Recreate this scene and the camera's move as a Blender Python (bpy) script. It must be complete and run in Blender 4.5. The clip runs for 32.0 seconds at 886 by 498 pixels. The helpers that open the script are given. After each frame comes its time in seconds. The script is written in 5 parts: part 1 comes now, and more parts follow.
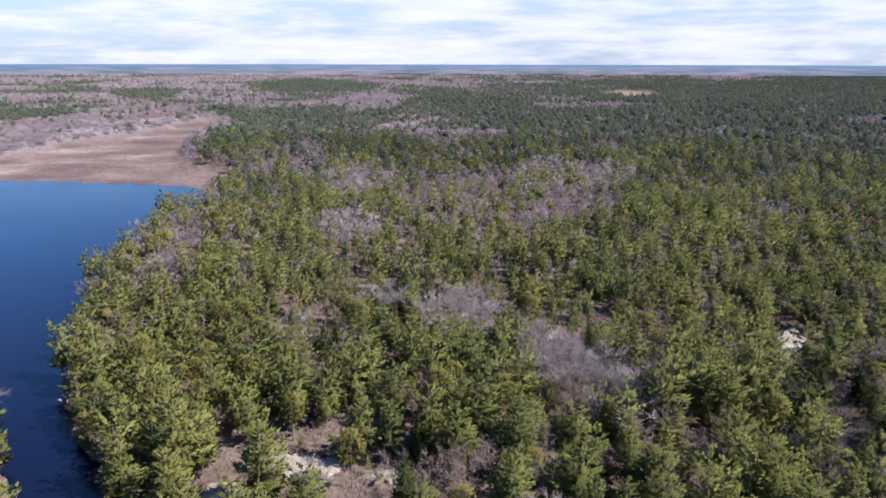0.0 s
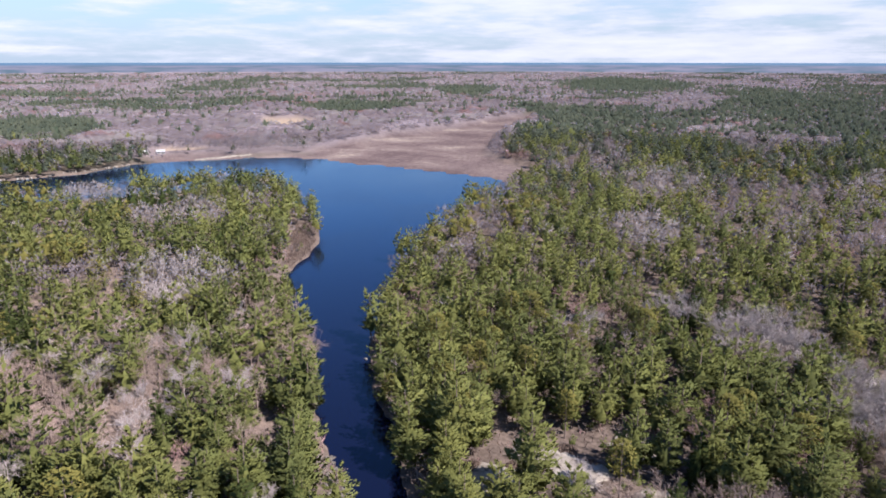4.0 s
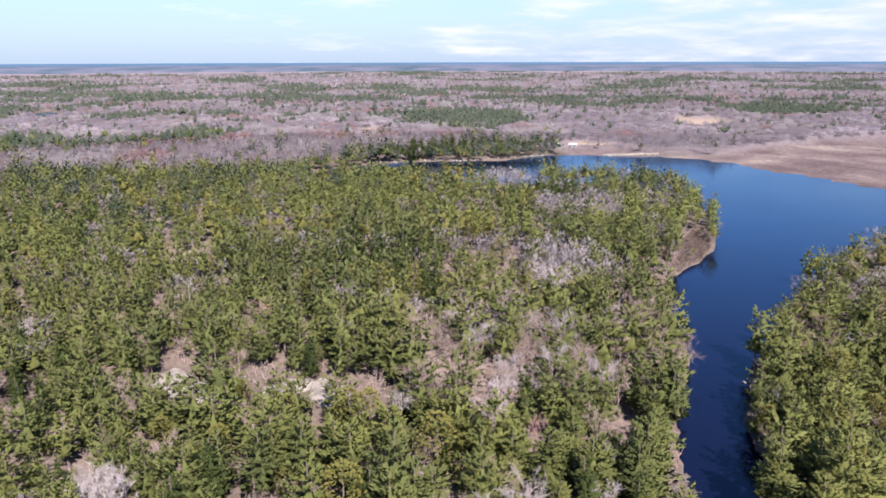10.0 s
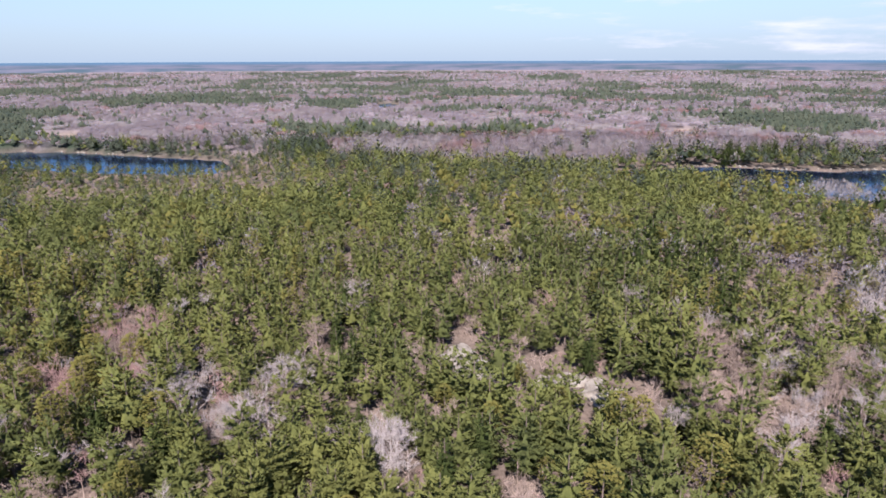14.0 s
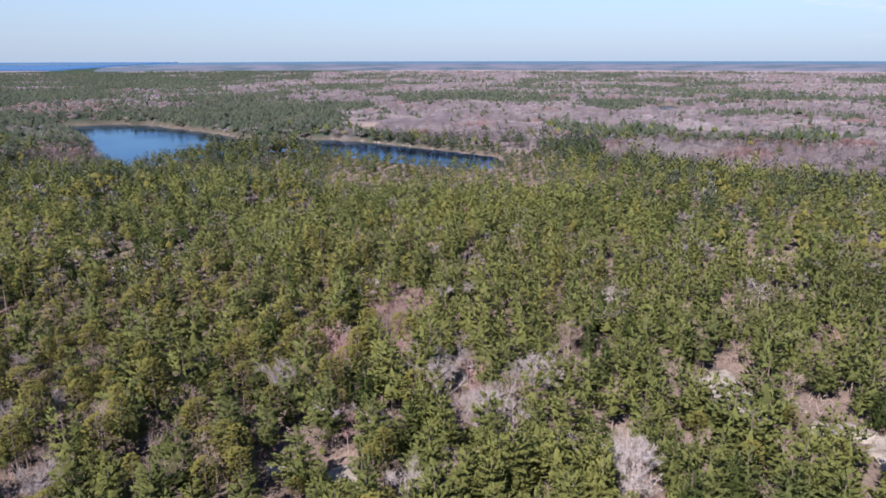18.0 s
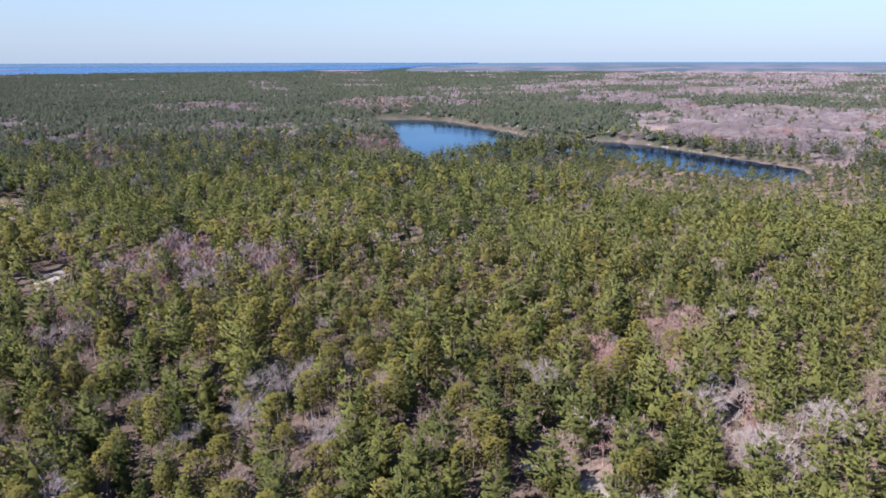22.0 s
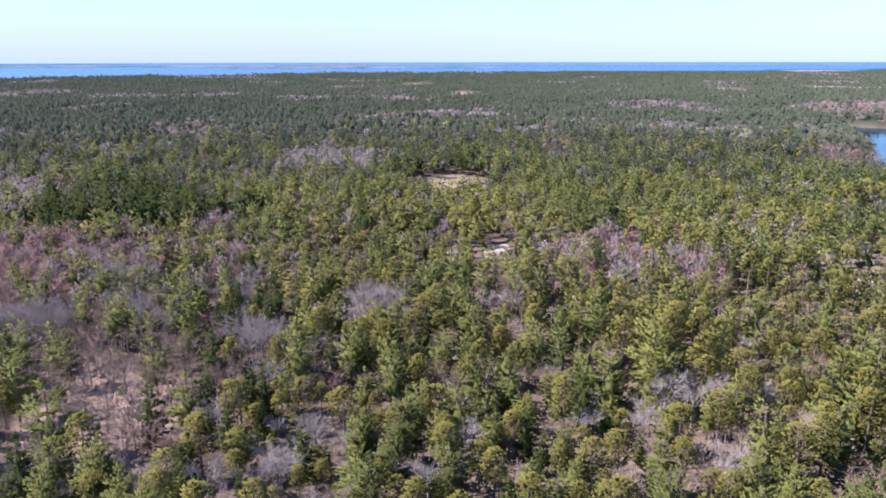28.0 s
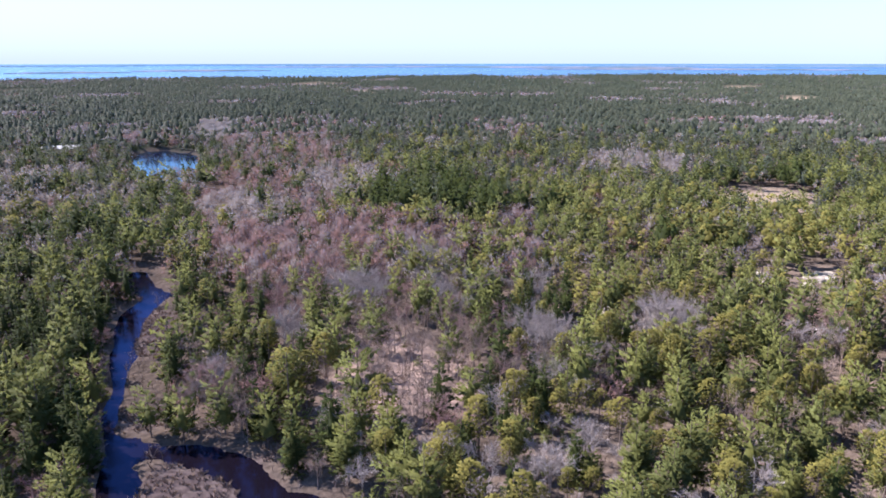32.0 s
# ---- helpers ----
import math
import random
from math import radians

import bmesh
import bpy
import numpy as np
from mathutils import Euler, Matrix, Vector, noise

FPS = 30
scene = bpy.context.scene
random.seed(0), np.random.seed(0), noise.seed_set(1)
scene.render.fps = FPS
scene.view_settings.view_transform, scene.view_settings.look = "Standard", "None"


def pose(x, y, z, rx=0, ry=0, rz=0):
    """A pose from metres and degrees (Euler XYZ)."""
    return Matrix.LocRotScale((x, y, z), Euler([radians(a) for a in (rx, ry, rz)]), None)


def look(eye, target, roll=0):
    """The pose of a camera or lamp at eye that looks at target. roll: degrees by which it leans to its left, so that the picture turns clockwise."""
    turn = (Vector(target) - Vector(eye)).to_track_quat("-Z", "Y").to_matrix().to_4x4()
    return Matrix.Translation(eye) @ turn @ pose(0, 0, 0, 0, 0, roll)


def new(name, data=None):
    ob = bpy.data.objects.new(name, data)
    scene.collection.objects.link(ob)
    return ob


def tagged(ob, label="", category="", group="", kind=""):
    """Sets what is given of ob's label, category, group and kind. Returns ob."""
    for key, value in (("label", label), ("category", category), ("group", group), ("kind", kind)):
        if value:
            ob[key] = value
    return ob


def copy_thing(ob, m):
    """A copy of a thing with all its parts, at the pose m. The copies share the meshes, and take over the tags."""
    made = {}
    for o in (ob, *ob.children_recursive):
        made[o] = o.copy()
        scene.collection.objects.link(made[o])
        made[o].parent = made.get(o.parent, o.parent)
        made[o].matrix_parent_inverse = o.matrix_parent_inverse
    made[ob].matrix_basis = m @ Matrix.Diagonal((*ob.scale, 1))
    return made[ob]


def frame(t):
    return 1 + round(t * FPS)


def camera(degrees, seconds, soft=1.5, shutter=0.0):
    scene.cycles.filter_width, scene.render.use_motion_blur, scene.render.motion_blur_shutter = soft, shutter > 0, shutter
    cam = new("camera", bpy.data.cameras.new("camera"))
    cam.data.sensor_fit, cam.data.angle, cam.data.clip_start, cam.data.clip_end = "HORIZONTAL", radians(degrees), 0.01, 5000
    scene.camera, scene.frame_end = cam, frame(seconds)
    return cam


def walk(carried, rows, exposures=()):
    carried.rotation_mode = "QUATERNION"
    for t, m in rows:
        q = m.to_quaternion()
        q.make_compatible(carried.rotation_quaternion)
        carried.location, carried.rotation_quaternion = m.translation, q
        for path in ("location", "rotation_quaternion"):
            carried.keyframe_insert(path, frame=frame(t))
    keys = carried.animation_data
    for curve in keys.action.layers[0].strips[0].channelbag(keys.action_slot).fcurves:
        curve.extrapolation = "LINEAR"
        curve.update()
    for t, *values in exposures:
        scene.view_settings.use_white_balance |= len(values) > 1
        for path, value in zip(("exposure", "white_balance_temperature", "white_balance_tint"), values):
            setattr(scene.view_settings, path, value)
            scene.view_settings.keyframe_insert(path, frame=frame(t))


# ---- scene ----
cam = camera(64.8, 32.0, soft=1.75)
# the drone hovers 80 m above the lake and turns half round to its left
PATH = [
    (0.0, pose(0.38, -3.11, 80.86, 74.98, -0.10, -0.00)),
    (0.5, pose(0.25, -2.98, 80.90, 74.95, -0.23, 2.61)),
    (1.0, pose(0.14, -2.84, 80.93, 74.94, -0.19, 5.34)),
    (1.5, pose(0.03, -2.68, 80.93, 74.89, -0.18, 8.38)),
    (2.0, pose(-0.06, -2.52, 80.90, 74.89, -0.17, 11.69)),
    (2.5, pose(-0.13, -2.36, 80.85, 74.87, -0.19, 14.56)),
    (3.0, pose(-0.20, -2.20, 80.78, 74.88, -0.14, 17.67)),
    (3.5, pose(-0.23, -2.02, 80.73, 74.85, -0.11, 20.88)),
    (4.0, pose(-0.20, -1.83, 80.68, 74.84, -0.02, 24.33)),
    (4.5, pose(-0.11, -1.66, 80.57, 74.84, 0.05, 27.54)),
    (6.5, pose(0.27, -0.98, 80.07, 74.83, 0.16, 37.68)),
    (7.0, pose(0.23, -0.78, 79.93, 74.80, 0.15, 38.90)),
    (7.5, pose(0.20, -0.46, 79.81, 74.82, 0.18, 42.12)),
    (8.0, pose(0.23, -0.12, 79.71, 74.82, 0.19, 45.34)),
    (8.5, pose(0.31, 0.17, 79.62, 74.82, 0.20, 47.85)),
    (9.0, pose(0.38, 0.46, 79.56, 74.82, 0.18, 51.33)),
    (9.5, pose(0.46, 0.82, 79.45, 74.83, 0.16, 54.20)),
    (10.0, pose(0.58, 1.18, 79.30, 74.84, 0.17, 57.02)),
    (10.5, pose(0.70, 1.52, 79.15, 74.85, 0.26, 60.19)),
    (11.0, pose(0.85, 1.86, 79.03, 74.82, 0.20, 63.61)),
    (11.5, pose(1.04, 2.09, 78.97, 74.82, 0.19, 66.24)),
    (12.0, pose(1.25, 2.22, 78.95, 74.81, 0.20, 69.59)),
    (12.5, pose(1.46, 2.29, 78.98, 74.82, 0.25, 72.78)),
    (13.0, pose(1.60, 2.31, 79.04, 74.82, 0.26, 76.04)),
    (13.5, pose(1.68, 2.30, 79.11, 74.79, 0.23, 78.91)),
    (14.0, pose(1.72, 2.27, 79.19, 74.75, 0.19, 81.81)),
    (14.5, pose(1.67, 2.27, 79.28, 74.75, 0.16, 84.30)),
    (16.5, pose(1.44, 2.30, 79.65, 74.70, -0.10, 91.36)),
    (17.0, pose(1.31, 2.30, 79.77, 74.72, -0.03, 96.04)),
    (17.5, pose(1.16, 2.32, 79.89, 74.73, 0.02, 100.09)),
    (18.0, pose(1.00, 2.29, 79.98, 74.75, 0.06, 103.86)),
    (18.5, pose(0.79, 2.24, 80.02, 74.75, 0.08, 106.62)),
    (19.0, pose(0.57, 2.18, 80.09, 74.76, 0.10, 109.43)),
    (19.5, pose(0.32, 2.11, 80.24, 74.76, 0.16, 112.10)),
    (20.0, pose(0.09, 1.99, 80.36, 74.79, 0.14, 115.02)),
    (20.5, pose(-0.03, 1.87, 80.40, 74.80, 0.12, 117.75)),
    (21.0, pose(-0.02, 1.69, 80.36, 74.80, 0.05, 120.74)),
    (21.5, pose(-0.05, 1.44, 80.31, 74.82, 0.02, 123.71)),
    (22.0, pose(-0.20, 1.15, 80.31, 74.82, 0.08, 126.77)),
    (22.5, pose(-0.43, 0.80, 80.27, 74.81, 0.05, 129.56)),
    (23.0, pose(-0.65, 0.47, 80.14, 74.81, 0.04, 132.62)),
    (23.5, pose(-0.87, 0.16, 80.02, 74.81, 0.04, 135.45)),
    (24.0, pose(-1.07, -0.13, 79.96, 74.81, 0.08, 138.44)),
    (24.5, pose(-1.24, -0.35, 79.92, 74.81, 0.04, 141.24)),
    (25.0, pose(-1.35, -0.52, 79.87, 74.82, 0.08, 144.25)),
    (25.5, pose(-1.36, -0.63, 79.79, 74.82, 0.08, 147.08)),
    (27.5, pose(-1.39, -1.04, 79.44, 74.82, 0.10, 158.81)),
    (28.0, pose(-1.39, -1.13, 79.35, 74.81, 0.09, 161.94)),
    (28.5, pose(-1.40, -1.26, 79.27, 74.82, 0.11, 164.89)),
    (29.0, pose(-1.42, -1.49, 79.21, 74.84, 0.13, 168.08)),
    (29.5, pose(-1.44, -1.74, 79.18, 74.83, 0.08, 171.03)),
    (30.0, pose(-1.41, -1.98, 79.18, 74.83, 0.06, 174.25)),
    (30.5, pose(-1.38, -2.20, 79.18, 74.84, 0.05, 177.19)),
    (31.0, pose(-1.38, -2.45, 79.14, 74.85, 0.04, 180.42)),
    (31.5, pose(-1.35, -2.69, 79.07, 74.88, 0.03, 183.41)),
    (32.0, pose(-1.33, -2.92, 79.01, 74.92, 0.02, 186.63)),
]
walk(cam, PATH, exposures=[(0.0, 1.24, 6100, 20), (4.0, 1.15, 6100, 20), (9.0, 1.28, 6100, 21), (14.0, 1.14, 6100, 21), (19.0, 1.06, 6100, 21), (24.0, 1.44, 6100, 21), (28.0, 1.72, 6100, 22), (32.0, 1.86, 6100, 22)])

# ---- light: a clear spring midday, fair-weather clouds low in the north ----
SUN_AZ, SUN_EL = 104.0, 46.0          # degrees clockwise from +y, and above the horizon
sun_dir = Vector((math.sin(radians(SUN_AZ)) * math.cos(radians(SUN_EL)), math.cos(radians(SUN_AZ)) * math.cos(radians(SUN_EL)), math.sin(radians(SUN_EL))))
sun = new("sun", bpy.data.lights.new("sun", "SUN"))
sun.data.energy, sun.data.angle, sun.data.color = 4.8, radians(0.53), (1.0, 0.95, 0.86)
sun.matrix_world = look(sun_dir * 300, (0, 0, 0))

world = bpy.data.worlds.new("sky")
scene.world = world
world.use_nodes = True


def nodes_of(tree):
    tree.nodes.clear()

    def add(kind, at=None, **values):
        node = tree.nodes.new("ShaderNode" + kind)
        for key, value in values.items():
            if key.startswith("in_"):
                k = key[3:]
                node.inputs[int(k) if k.isdigit() else k.replace("_", " ")].default_value = value
        return node

    return add, tree.links.new


def ramp(node, *stops):
    e = node.color_ramp.elements
    while len(e) < len(stops):
        e.new(0.5)
    for slot, (at, colour) in zip(e, stops):
        slot.position, slot.color = at, (*colour, 1) if len(colour) == 3 else colour
    return node


def build_sky():
    add, join = nodes_of(world.node_tree)
    sky = add("TexSky")
    sky.sky_type, sky.sun_disc = "NISHITA", False
    sky.sun_elevation, sky.sun_rotation = radians(SUN_EL), radians(SUN_AZ)
    sky.altitude, sky.air_density, sky.dust_density, sky.ozone_density = 0, 1.0, 0.1, 3.0
    co = add("TexCoord")
    cut = add("VectorMath")
    cut.operation = "MULTIPLY"
    cut.inputs[1].default_value = (1.0, 1.0, 7.0)
    join(co.outputs["Generated"], cut.inputs[0])
    puffs = add("TexNoise", in_Scale=6.5, in_Detail=8.0, in_Roughness=0.60)
    join(cut.outputs[0], puffs.inputs["Vector"])
    # the clouds lie towards +y and thin out the other way
    side = add("VectorMath")
    side.operation = "DOT_PRODUCT"
    side.inputs[1].default_value = (0.25, 0.97, 0.0)
    join(co.outputs["Generated"], side.inputs[0])
    thick = add("MapRange", in_1=-0.5, in_2=0.9, in_3=-0.30, in_4=0.13)
    join(side.outputs["Value"], thick.inputs[0])
    both = add("Math")
    both.operation = "ADD"
    join(puffs.outputs["Fac"], both.inputs[0])
    join(thick.outputs[0], both.inputs[1])
    cover = ramp(add("ValToRGB"), (0.44, (0, 0, 0)), (0.64, (0.75, 0.75, 0.75)))
    join(both.outputs[0], cover.inputs[0])
    parts = add("SeparateXYZ")
    join(co.outputs["Generated"], parts.inputs[0])
    low = add("MapRange", in_1=0.08, in_2=0.20, in_3=1.0, in_4=0.0)
    join(parts.outputs["Z"], low.inputs[0])
    banked = add("Math")
    banked.operation = "MULTIPLY"
    join(cover.outputs[0], banked.inputs[0])
    join(low.outputs[0], banked.inputs[1])
    shade = ramp(add("ValToRGB"), (0.38, (4.3, 4.65, 5.1)), (0.66, (5.9, 6.0, 6.25)))
    join(puffs.outputs["Fac"], shade.inputs[0])
    mix = add("MixRGB")
    join(banked.outputs[0], mix.inputs[0])
    # pale haze along the horizon, whiter towards the sun
    sunward = add("VectorMath")
    sunward.operation = "DOT_PRODUCT"
    sunward.inputs[1].default_value = (math.sin(radians(SUN_AZ)), math.cos(radians(SUN_AZ)), 0)
    join(co.outputs["Generated"], sunward.inputs[0])
    pale = ramp(add("ValToRGB"), (0.0, (3.08, 3.88, 4.5)), (0.55, (2.56, 3.22, 3.74)), (1.0, (2.46, 3.02, 3.46)))
    turn = add("MapRange", in_1=-1.0, in_2=1.0, in_3=0.0, in_4=1.0)
    join(sunward.outputs["Value"], turn.inputs[0])
    join(turn.outputs[0], pale.inputs[0])
    veil = add("MapRange", in_1=0.0, in_2=0.22, in_3=0.97, in_4=0.0)
    join(parts.outputs["Z"], veil.inputs[0])
    haze = add("MixRGB")
    join(veil.outputs[0], haze.inputs[0])
    deep = add("MixRGB", in_0=1.0)
    deep.blend_type = "MULTIPLY"
    deep.inputs[2].default_value = (0.78, 0.92, 1.06, 1)
    join(sky.outputs[0], deep.inputs[1])
    join(deep.outputs[0], haze.inputs[1])
    join(pale.outputs[0], haze.inputs[2])
    join(haze.outputs[0], mix.inputs[1])
    join(shade.outputs[0], mix.inputs[2])
    back = add("Background", in_Strength=0.079)
    join(mix.outputs[0], back.inputs[0])
    out = add("OutputWorld")
    join(back.outputs[0], out.inputs[0])


build_sky()

# ---- materials ----


def material(name):
    m = bpy.data.materials.new(name)
    m.use_nodes = True
    add, join = nodes_of(m.node_tree)
    out = add("OutputMaterial")
    return m, add, join, out


def tone_of(add, join):
    """A value from 0 to 1 that differs from tree to tree, and a finer one from spray to spray."""
    own, info, geo = add("Attribute"), add("ObjectInfo"), add("NewGeometry")
    own.attribute_name = "tone"
    total = add("Math")
    total.operation = "ADD"
    join(own.outputs["Fac"], total.inputs[0])
    join(info.outputs["Random"], total.inputs[1])
    part_of = add("Math")
    part_of.operation = "FRACT"
    join(total.outputs[0], part_of.inputs[0])
    return part_of.outputs[0], geo.outputs["Random Per Island"]


def foliage(name, dark, mid, light, thin=0.37, rough=0.6):
    m, add, join, out = material(name)
    tree, spray = tone_of(add, join)
    c = ramp(add("ValToRGB"), (0.0, dark), (0.5, mid), (1.0, light))
    # neighbours share part of their tone: stands differ more than single trees
    where = add("NewGeometry")
    stand = add("TexNoise", in_Scale=0.026, in_Detail=3.0)
    join(where.outputs["Position"], stand.inputs["Vector"])
    s2 = add("MapRange", in_1=0.36, in_2=0.64, in_3=-0.10, in_4=0.60)
    join(stand.outputs["Fac"], s2.inputs[0])
    own = add("Math", in_1=0.5)
    own.operation = "MULTIPLY"
    join(tree, own.inputs[0])
    both = add("Math")
    both.operation = "ADD"
    join(own.outputs[0], both.inputs[0])
    join(s2.outputs[0], both.inputs[1])
    join(both.outputs[0], c.inputs[0])
    fine = add("MapRange", in_1=0.0, in_2=1.0, in_3=0.93, in_4=1.07)
    join(spray, fine.inputs[0])
    co = add("TexCoord")
    grain = add("TexNoise", in_Scale=3.5, in_Detail=3.0)
    join(co.outputs["Object"], grain.inputs["Vector"])
    g2 = add("MapRange", in_1=0.3, in_2=0.7, in_3=0.88, in_4=1.12)
    join(grain.outputs["Fac"], g2.inputs[0])
    mul = add("Math")
    mul.operation = "MULTIPLY"
    join(fine.outputs[0], mul.inputs[0])
    join(g2.outputs[0], mul.inputs[1])
    lit = add("VectorMath")
    lit.operation = "SCALE"
    join(c.outputs[0], lit.inputs[0])
    join(mul.outputs[0], lit.inputs["Scale"])
    body = add("BsdfPrincipled", in_Roughness=rough)
    body.inputs["Specular IOR Level"].default_value = 0.04
    body.inputs["Diffuse Roughness"].default_value = 1.0
    join(lit.outputs[0], body.inputs["Base Color"])
    glow = add("BsdfTranslucent")
    join(lit.outputs[0], glow.inputs["Color"])
    mix = add("MixShader", in_0=thin)
    join(body.outputs[0], mix.inputs[1])
    join(glow.outputs[0], mix.inputs[2])
    join(mix.outputs[0], out.inputs[0])
    return m


def wood(name, dark, light, open_share=0.0):
    m, add, join, out = material(name)
    tree, piece = tone_of(add, join)
    c = ramp(add("ValToRGB"), (0.0, dark), (1.0, light))
    half = add("Math", in_1=0.5)
    half.operation = "MULTIPLY"
    s = add("Math")
    s.operation = "ADD"
    join(tree, s.inputs[0])
    join(piece, s.inputs[1])
    join(s.outputs[0], half.inputs[0])
    join(half.outputs[0], c.inputs[0])
    co = add("TexCoord")
    grain = add("TexNoise", in_Scale=2.2, in_Detail=4.0)
    join(co.outputs["Object"], grain.inputs["Vector"])
    g2 = add("MapRange", in_1=0.3, in_2=0.7, in_3=0.8, in_4=1.2)
    join(grain.outputs["Fac"], g2.inputs[0])
    lit = add("VectorMath")
    lit.operation = "SCALE"
    join(c.outputs[0], lit.inputs[0])
    join(g2.outputs[0], lit.inputs["Scale"])
    body = add("BsdfPrincipled", in_Roughness=0.85)
    body.inputs["Specular IOR Level"].default_value = 0.05
    body.inputs["Diffuse Roughness"].default_value = 1.0
    join(lit.outputs[0], body.inputs["Base Color"])
    if not open_share:
        join(body.outputs[0], out.inputs[0])
        return m
    # sprays of fine twigs with air between them
    thin, air = add("BsdfTranslucent"), add("BsdfTransparent")
    join(lit.outputs[0], thin.inputs["Color"])
    spray, veil = add("MixShader", in_0=0.28), add("MixShader", in_0=open_share)
    join(body.outputs[0], spray.inputs[1])
    join(thin.outputs[0], spray.inputs[2])
    join(spray.outputs[0], veil.inputs[1])
    join(air.outputs[0], veil.inputs[2])
    join(veil.outputs[0], out.inputs[0])
    return m


M_WHITE_PINE = foliage("white_pine_needles", (0.096, 0.110, 0.040), (0.137, 0.148, 0.047), (0.172, 0.177, 0.055))
M_RED_PINE = foliage("red_pine_needles", (0.136, 0.125, 0.036), (0.164, 0.150, 0.042), (0.196, 0.174, 0.049))
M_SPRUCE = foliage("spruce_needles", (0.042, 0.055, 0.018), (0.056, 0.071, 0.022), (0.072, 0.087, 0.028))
# closed pine woods seen from far off: needles, shaded gaps and bare twigs together, greyed and blued in the colour for
# haze
M_HAZED_PINE_CANOPY = foliage("hazed_pine_canopy", (0.058, 0.072, 0.052), (0.077, 0.090, 0.061), (0.098, 0.108, 0.072))
M_PINE_BARK = wood("pine_bark", (0.09, 0.070, 0.060), (0.19, 0.145, 0.122))
M_MAUVE = wood("maple_twigs", (0.205, 0.150, 0.122), (0.335, 0.256, 0.215))
M_GREY = wood("aspen_twigs", (0.255, 0.217, 0.200), (0.380, 0.330, 0.310))
M_RED = wood("budding_twigs", (0.25, 0.150, 0.136), (0.365, 0.234, 0.212))
# closed leafless canopies, seen from so far that single twigs no longer show; the mauve is blued for distance haze
M_HAZED_MAUVE_CANOPY = wood("hazed_maple_canopy", (0.184, 0.150, 0.156), (0.242, 0.202, 0.210), 0.55)
M_GREY_CANOPY = wood("aspen_canopy", (0.250, 0.216, 0.207), (0.320, 0.282, 0.272), 0.55)
M_RED_CANOPY = wood("budding_canopy", (0.210, 0.127, 0.119), (0.270, 0.172, 0.162), 0.5)
M_SEDGE = wood("dry_sedge", (0.13, 0.088, 0.068), (0.29, 0.215, 0.160))
M_SHRUB = wood("heath_shrubs", (0.100, 0.070, 0.058), (0.185, 0.134, 0.106))


def rock_material(name, worn):
    m, add, join, out = material(name)
    co = add("TexCoord")
    broad = add("TexNoise", in_Scale=0.35, in_Detail=6.0, in_Roughness=0.6)
    fine = add("TexNoise", in_Scale=6.0, in_Detail=5.0)
    join(co.outputs["Object"], broad.inputs["Vector"])
    join(co.outputs["Object"], fine.inputs["Vector"])
    c1 = ramp(add("ValToRGB"), (0.34, (0.085, 0.068, 0.056)), (0.44, (0.23 * worn, 0.195 * worn, 0.155 * worn)), (0.62, (0.34 * worn, 0.298 * worn, 0.245 * worn)), (0.8, (0.19, 0.165, 0.145)))
    join(broad.outputs["Fac"], c1.inputs[0])
    c2 = ramp(add("ValToRGB"), (0.3, (0.72, 0.72, 0.72)), (0.7, (1.12, 1.1, 1.08)))
    join(fine.outputs["Fac"], c2.inputs[0])
    mul = add("MixRGB", in_0=1.0)
    mul.blend_type = "MULTIPLY"
    join(c1.outputs[0], mul.inputs[1])
    join(c2.outputs[0], mul.inputs[2])
    bump = add("Bump", in_Strength=0.6, in_Distance=0.15)
    join(fine.outputs["Fac"], bump.inputs["Height"])
    body = add("BsdfPrincipled", in_Roughness=0.85)
    join(mul.outputs[0], body.inputs["Base Color"])
    join(bump.outputs[0], body.inputs["Normal"])
    join(body.outputs[0], out.inputs[0])
    return m


M_ROCK = rock_material("granite", 0.95)
M_RUBBLE = rock_material("stained_rubble", 0.5)


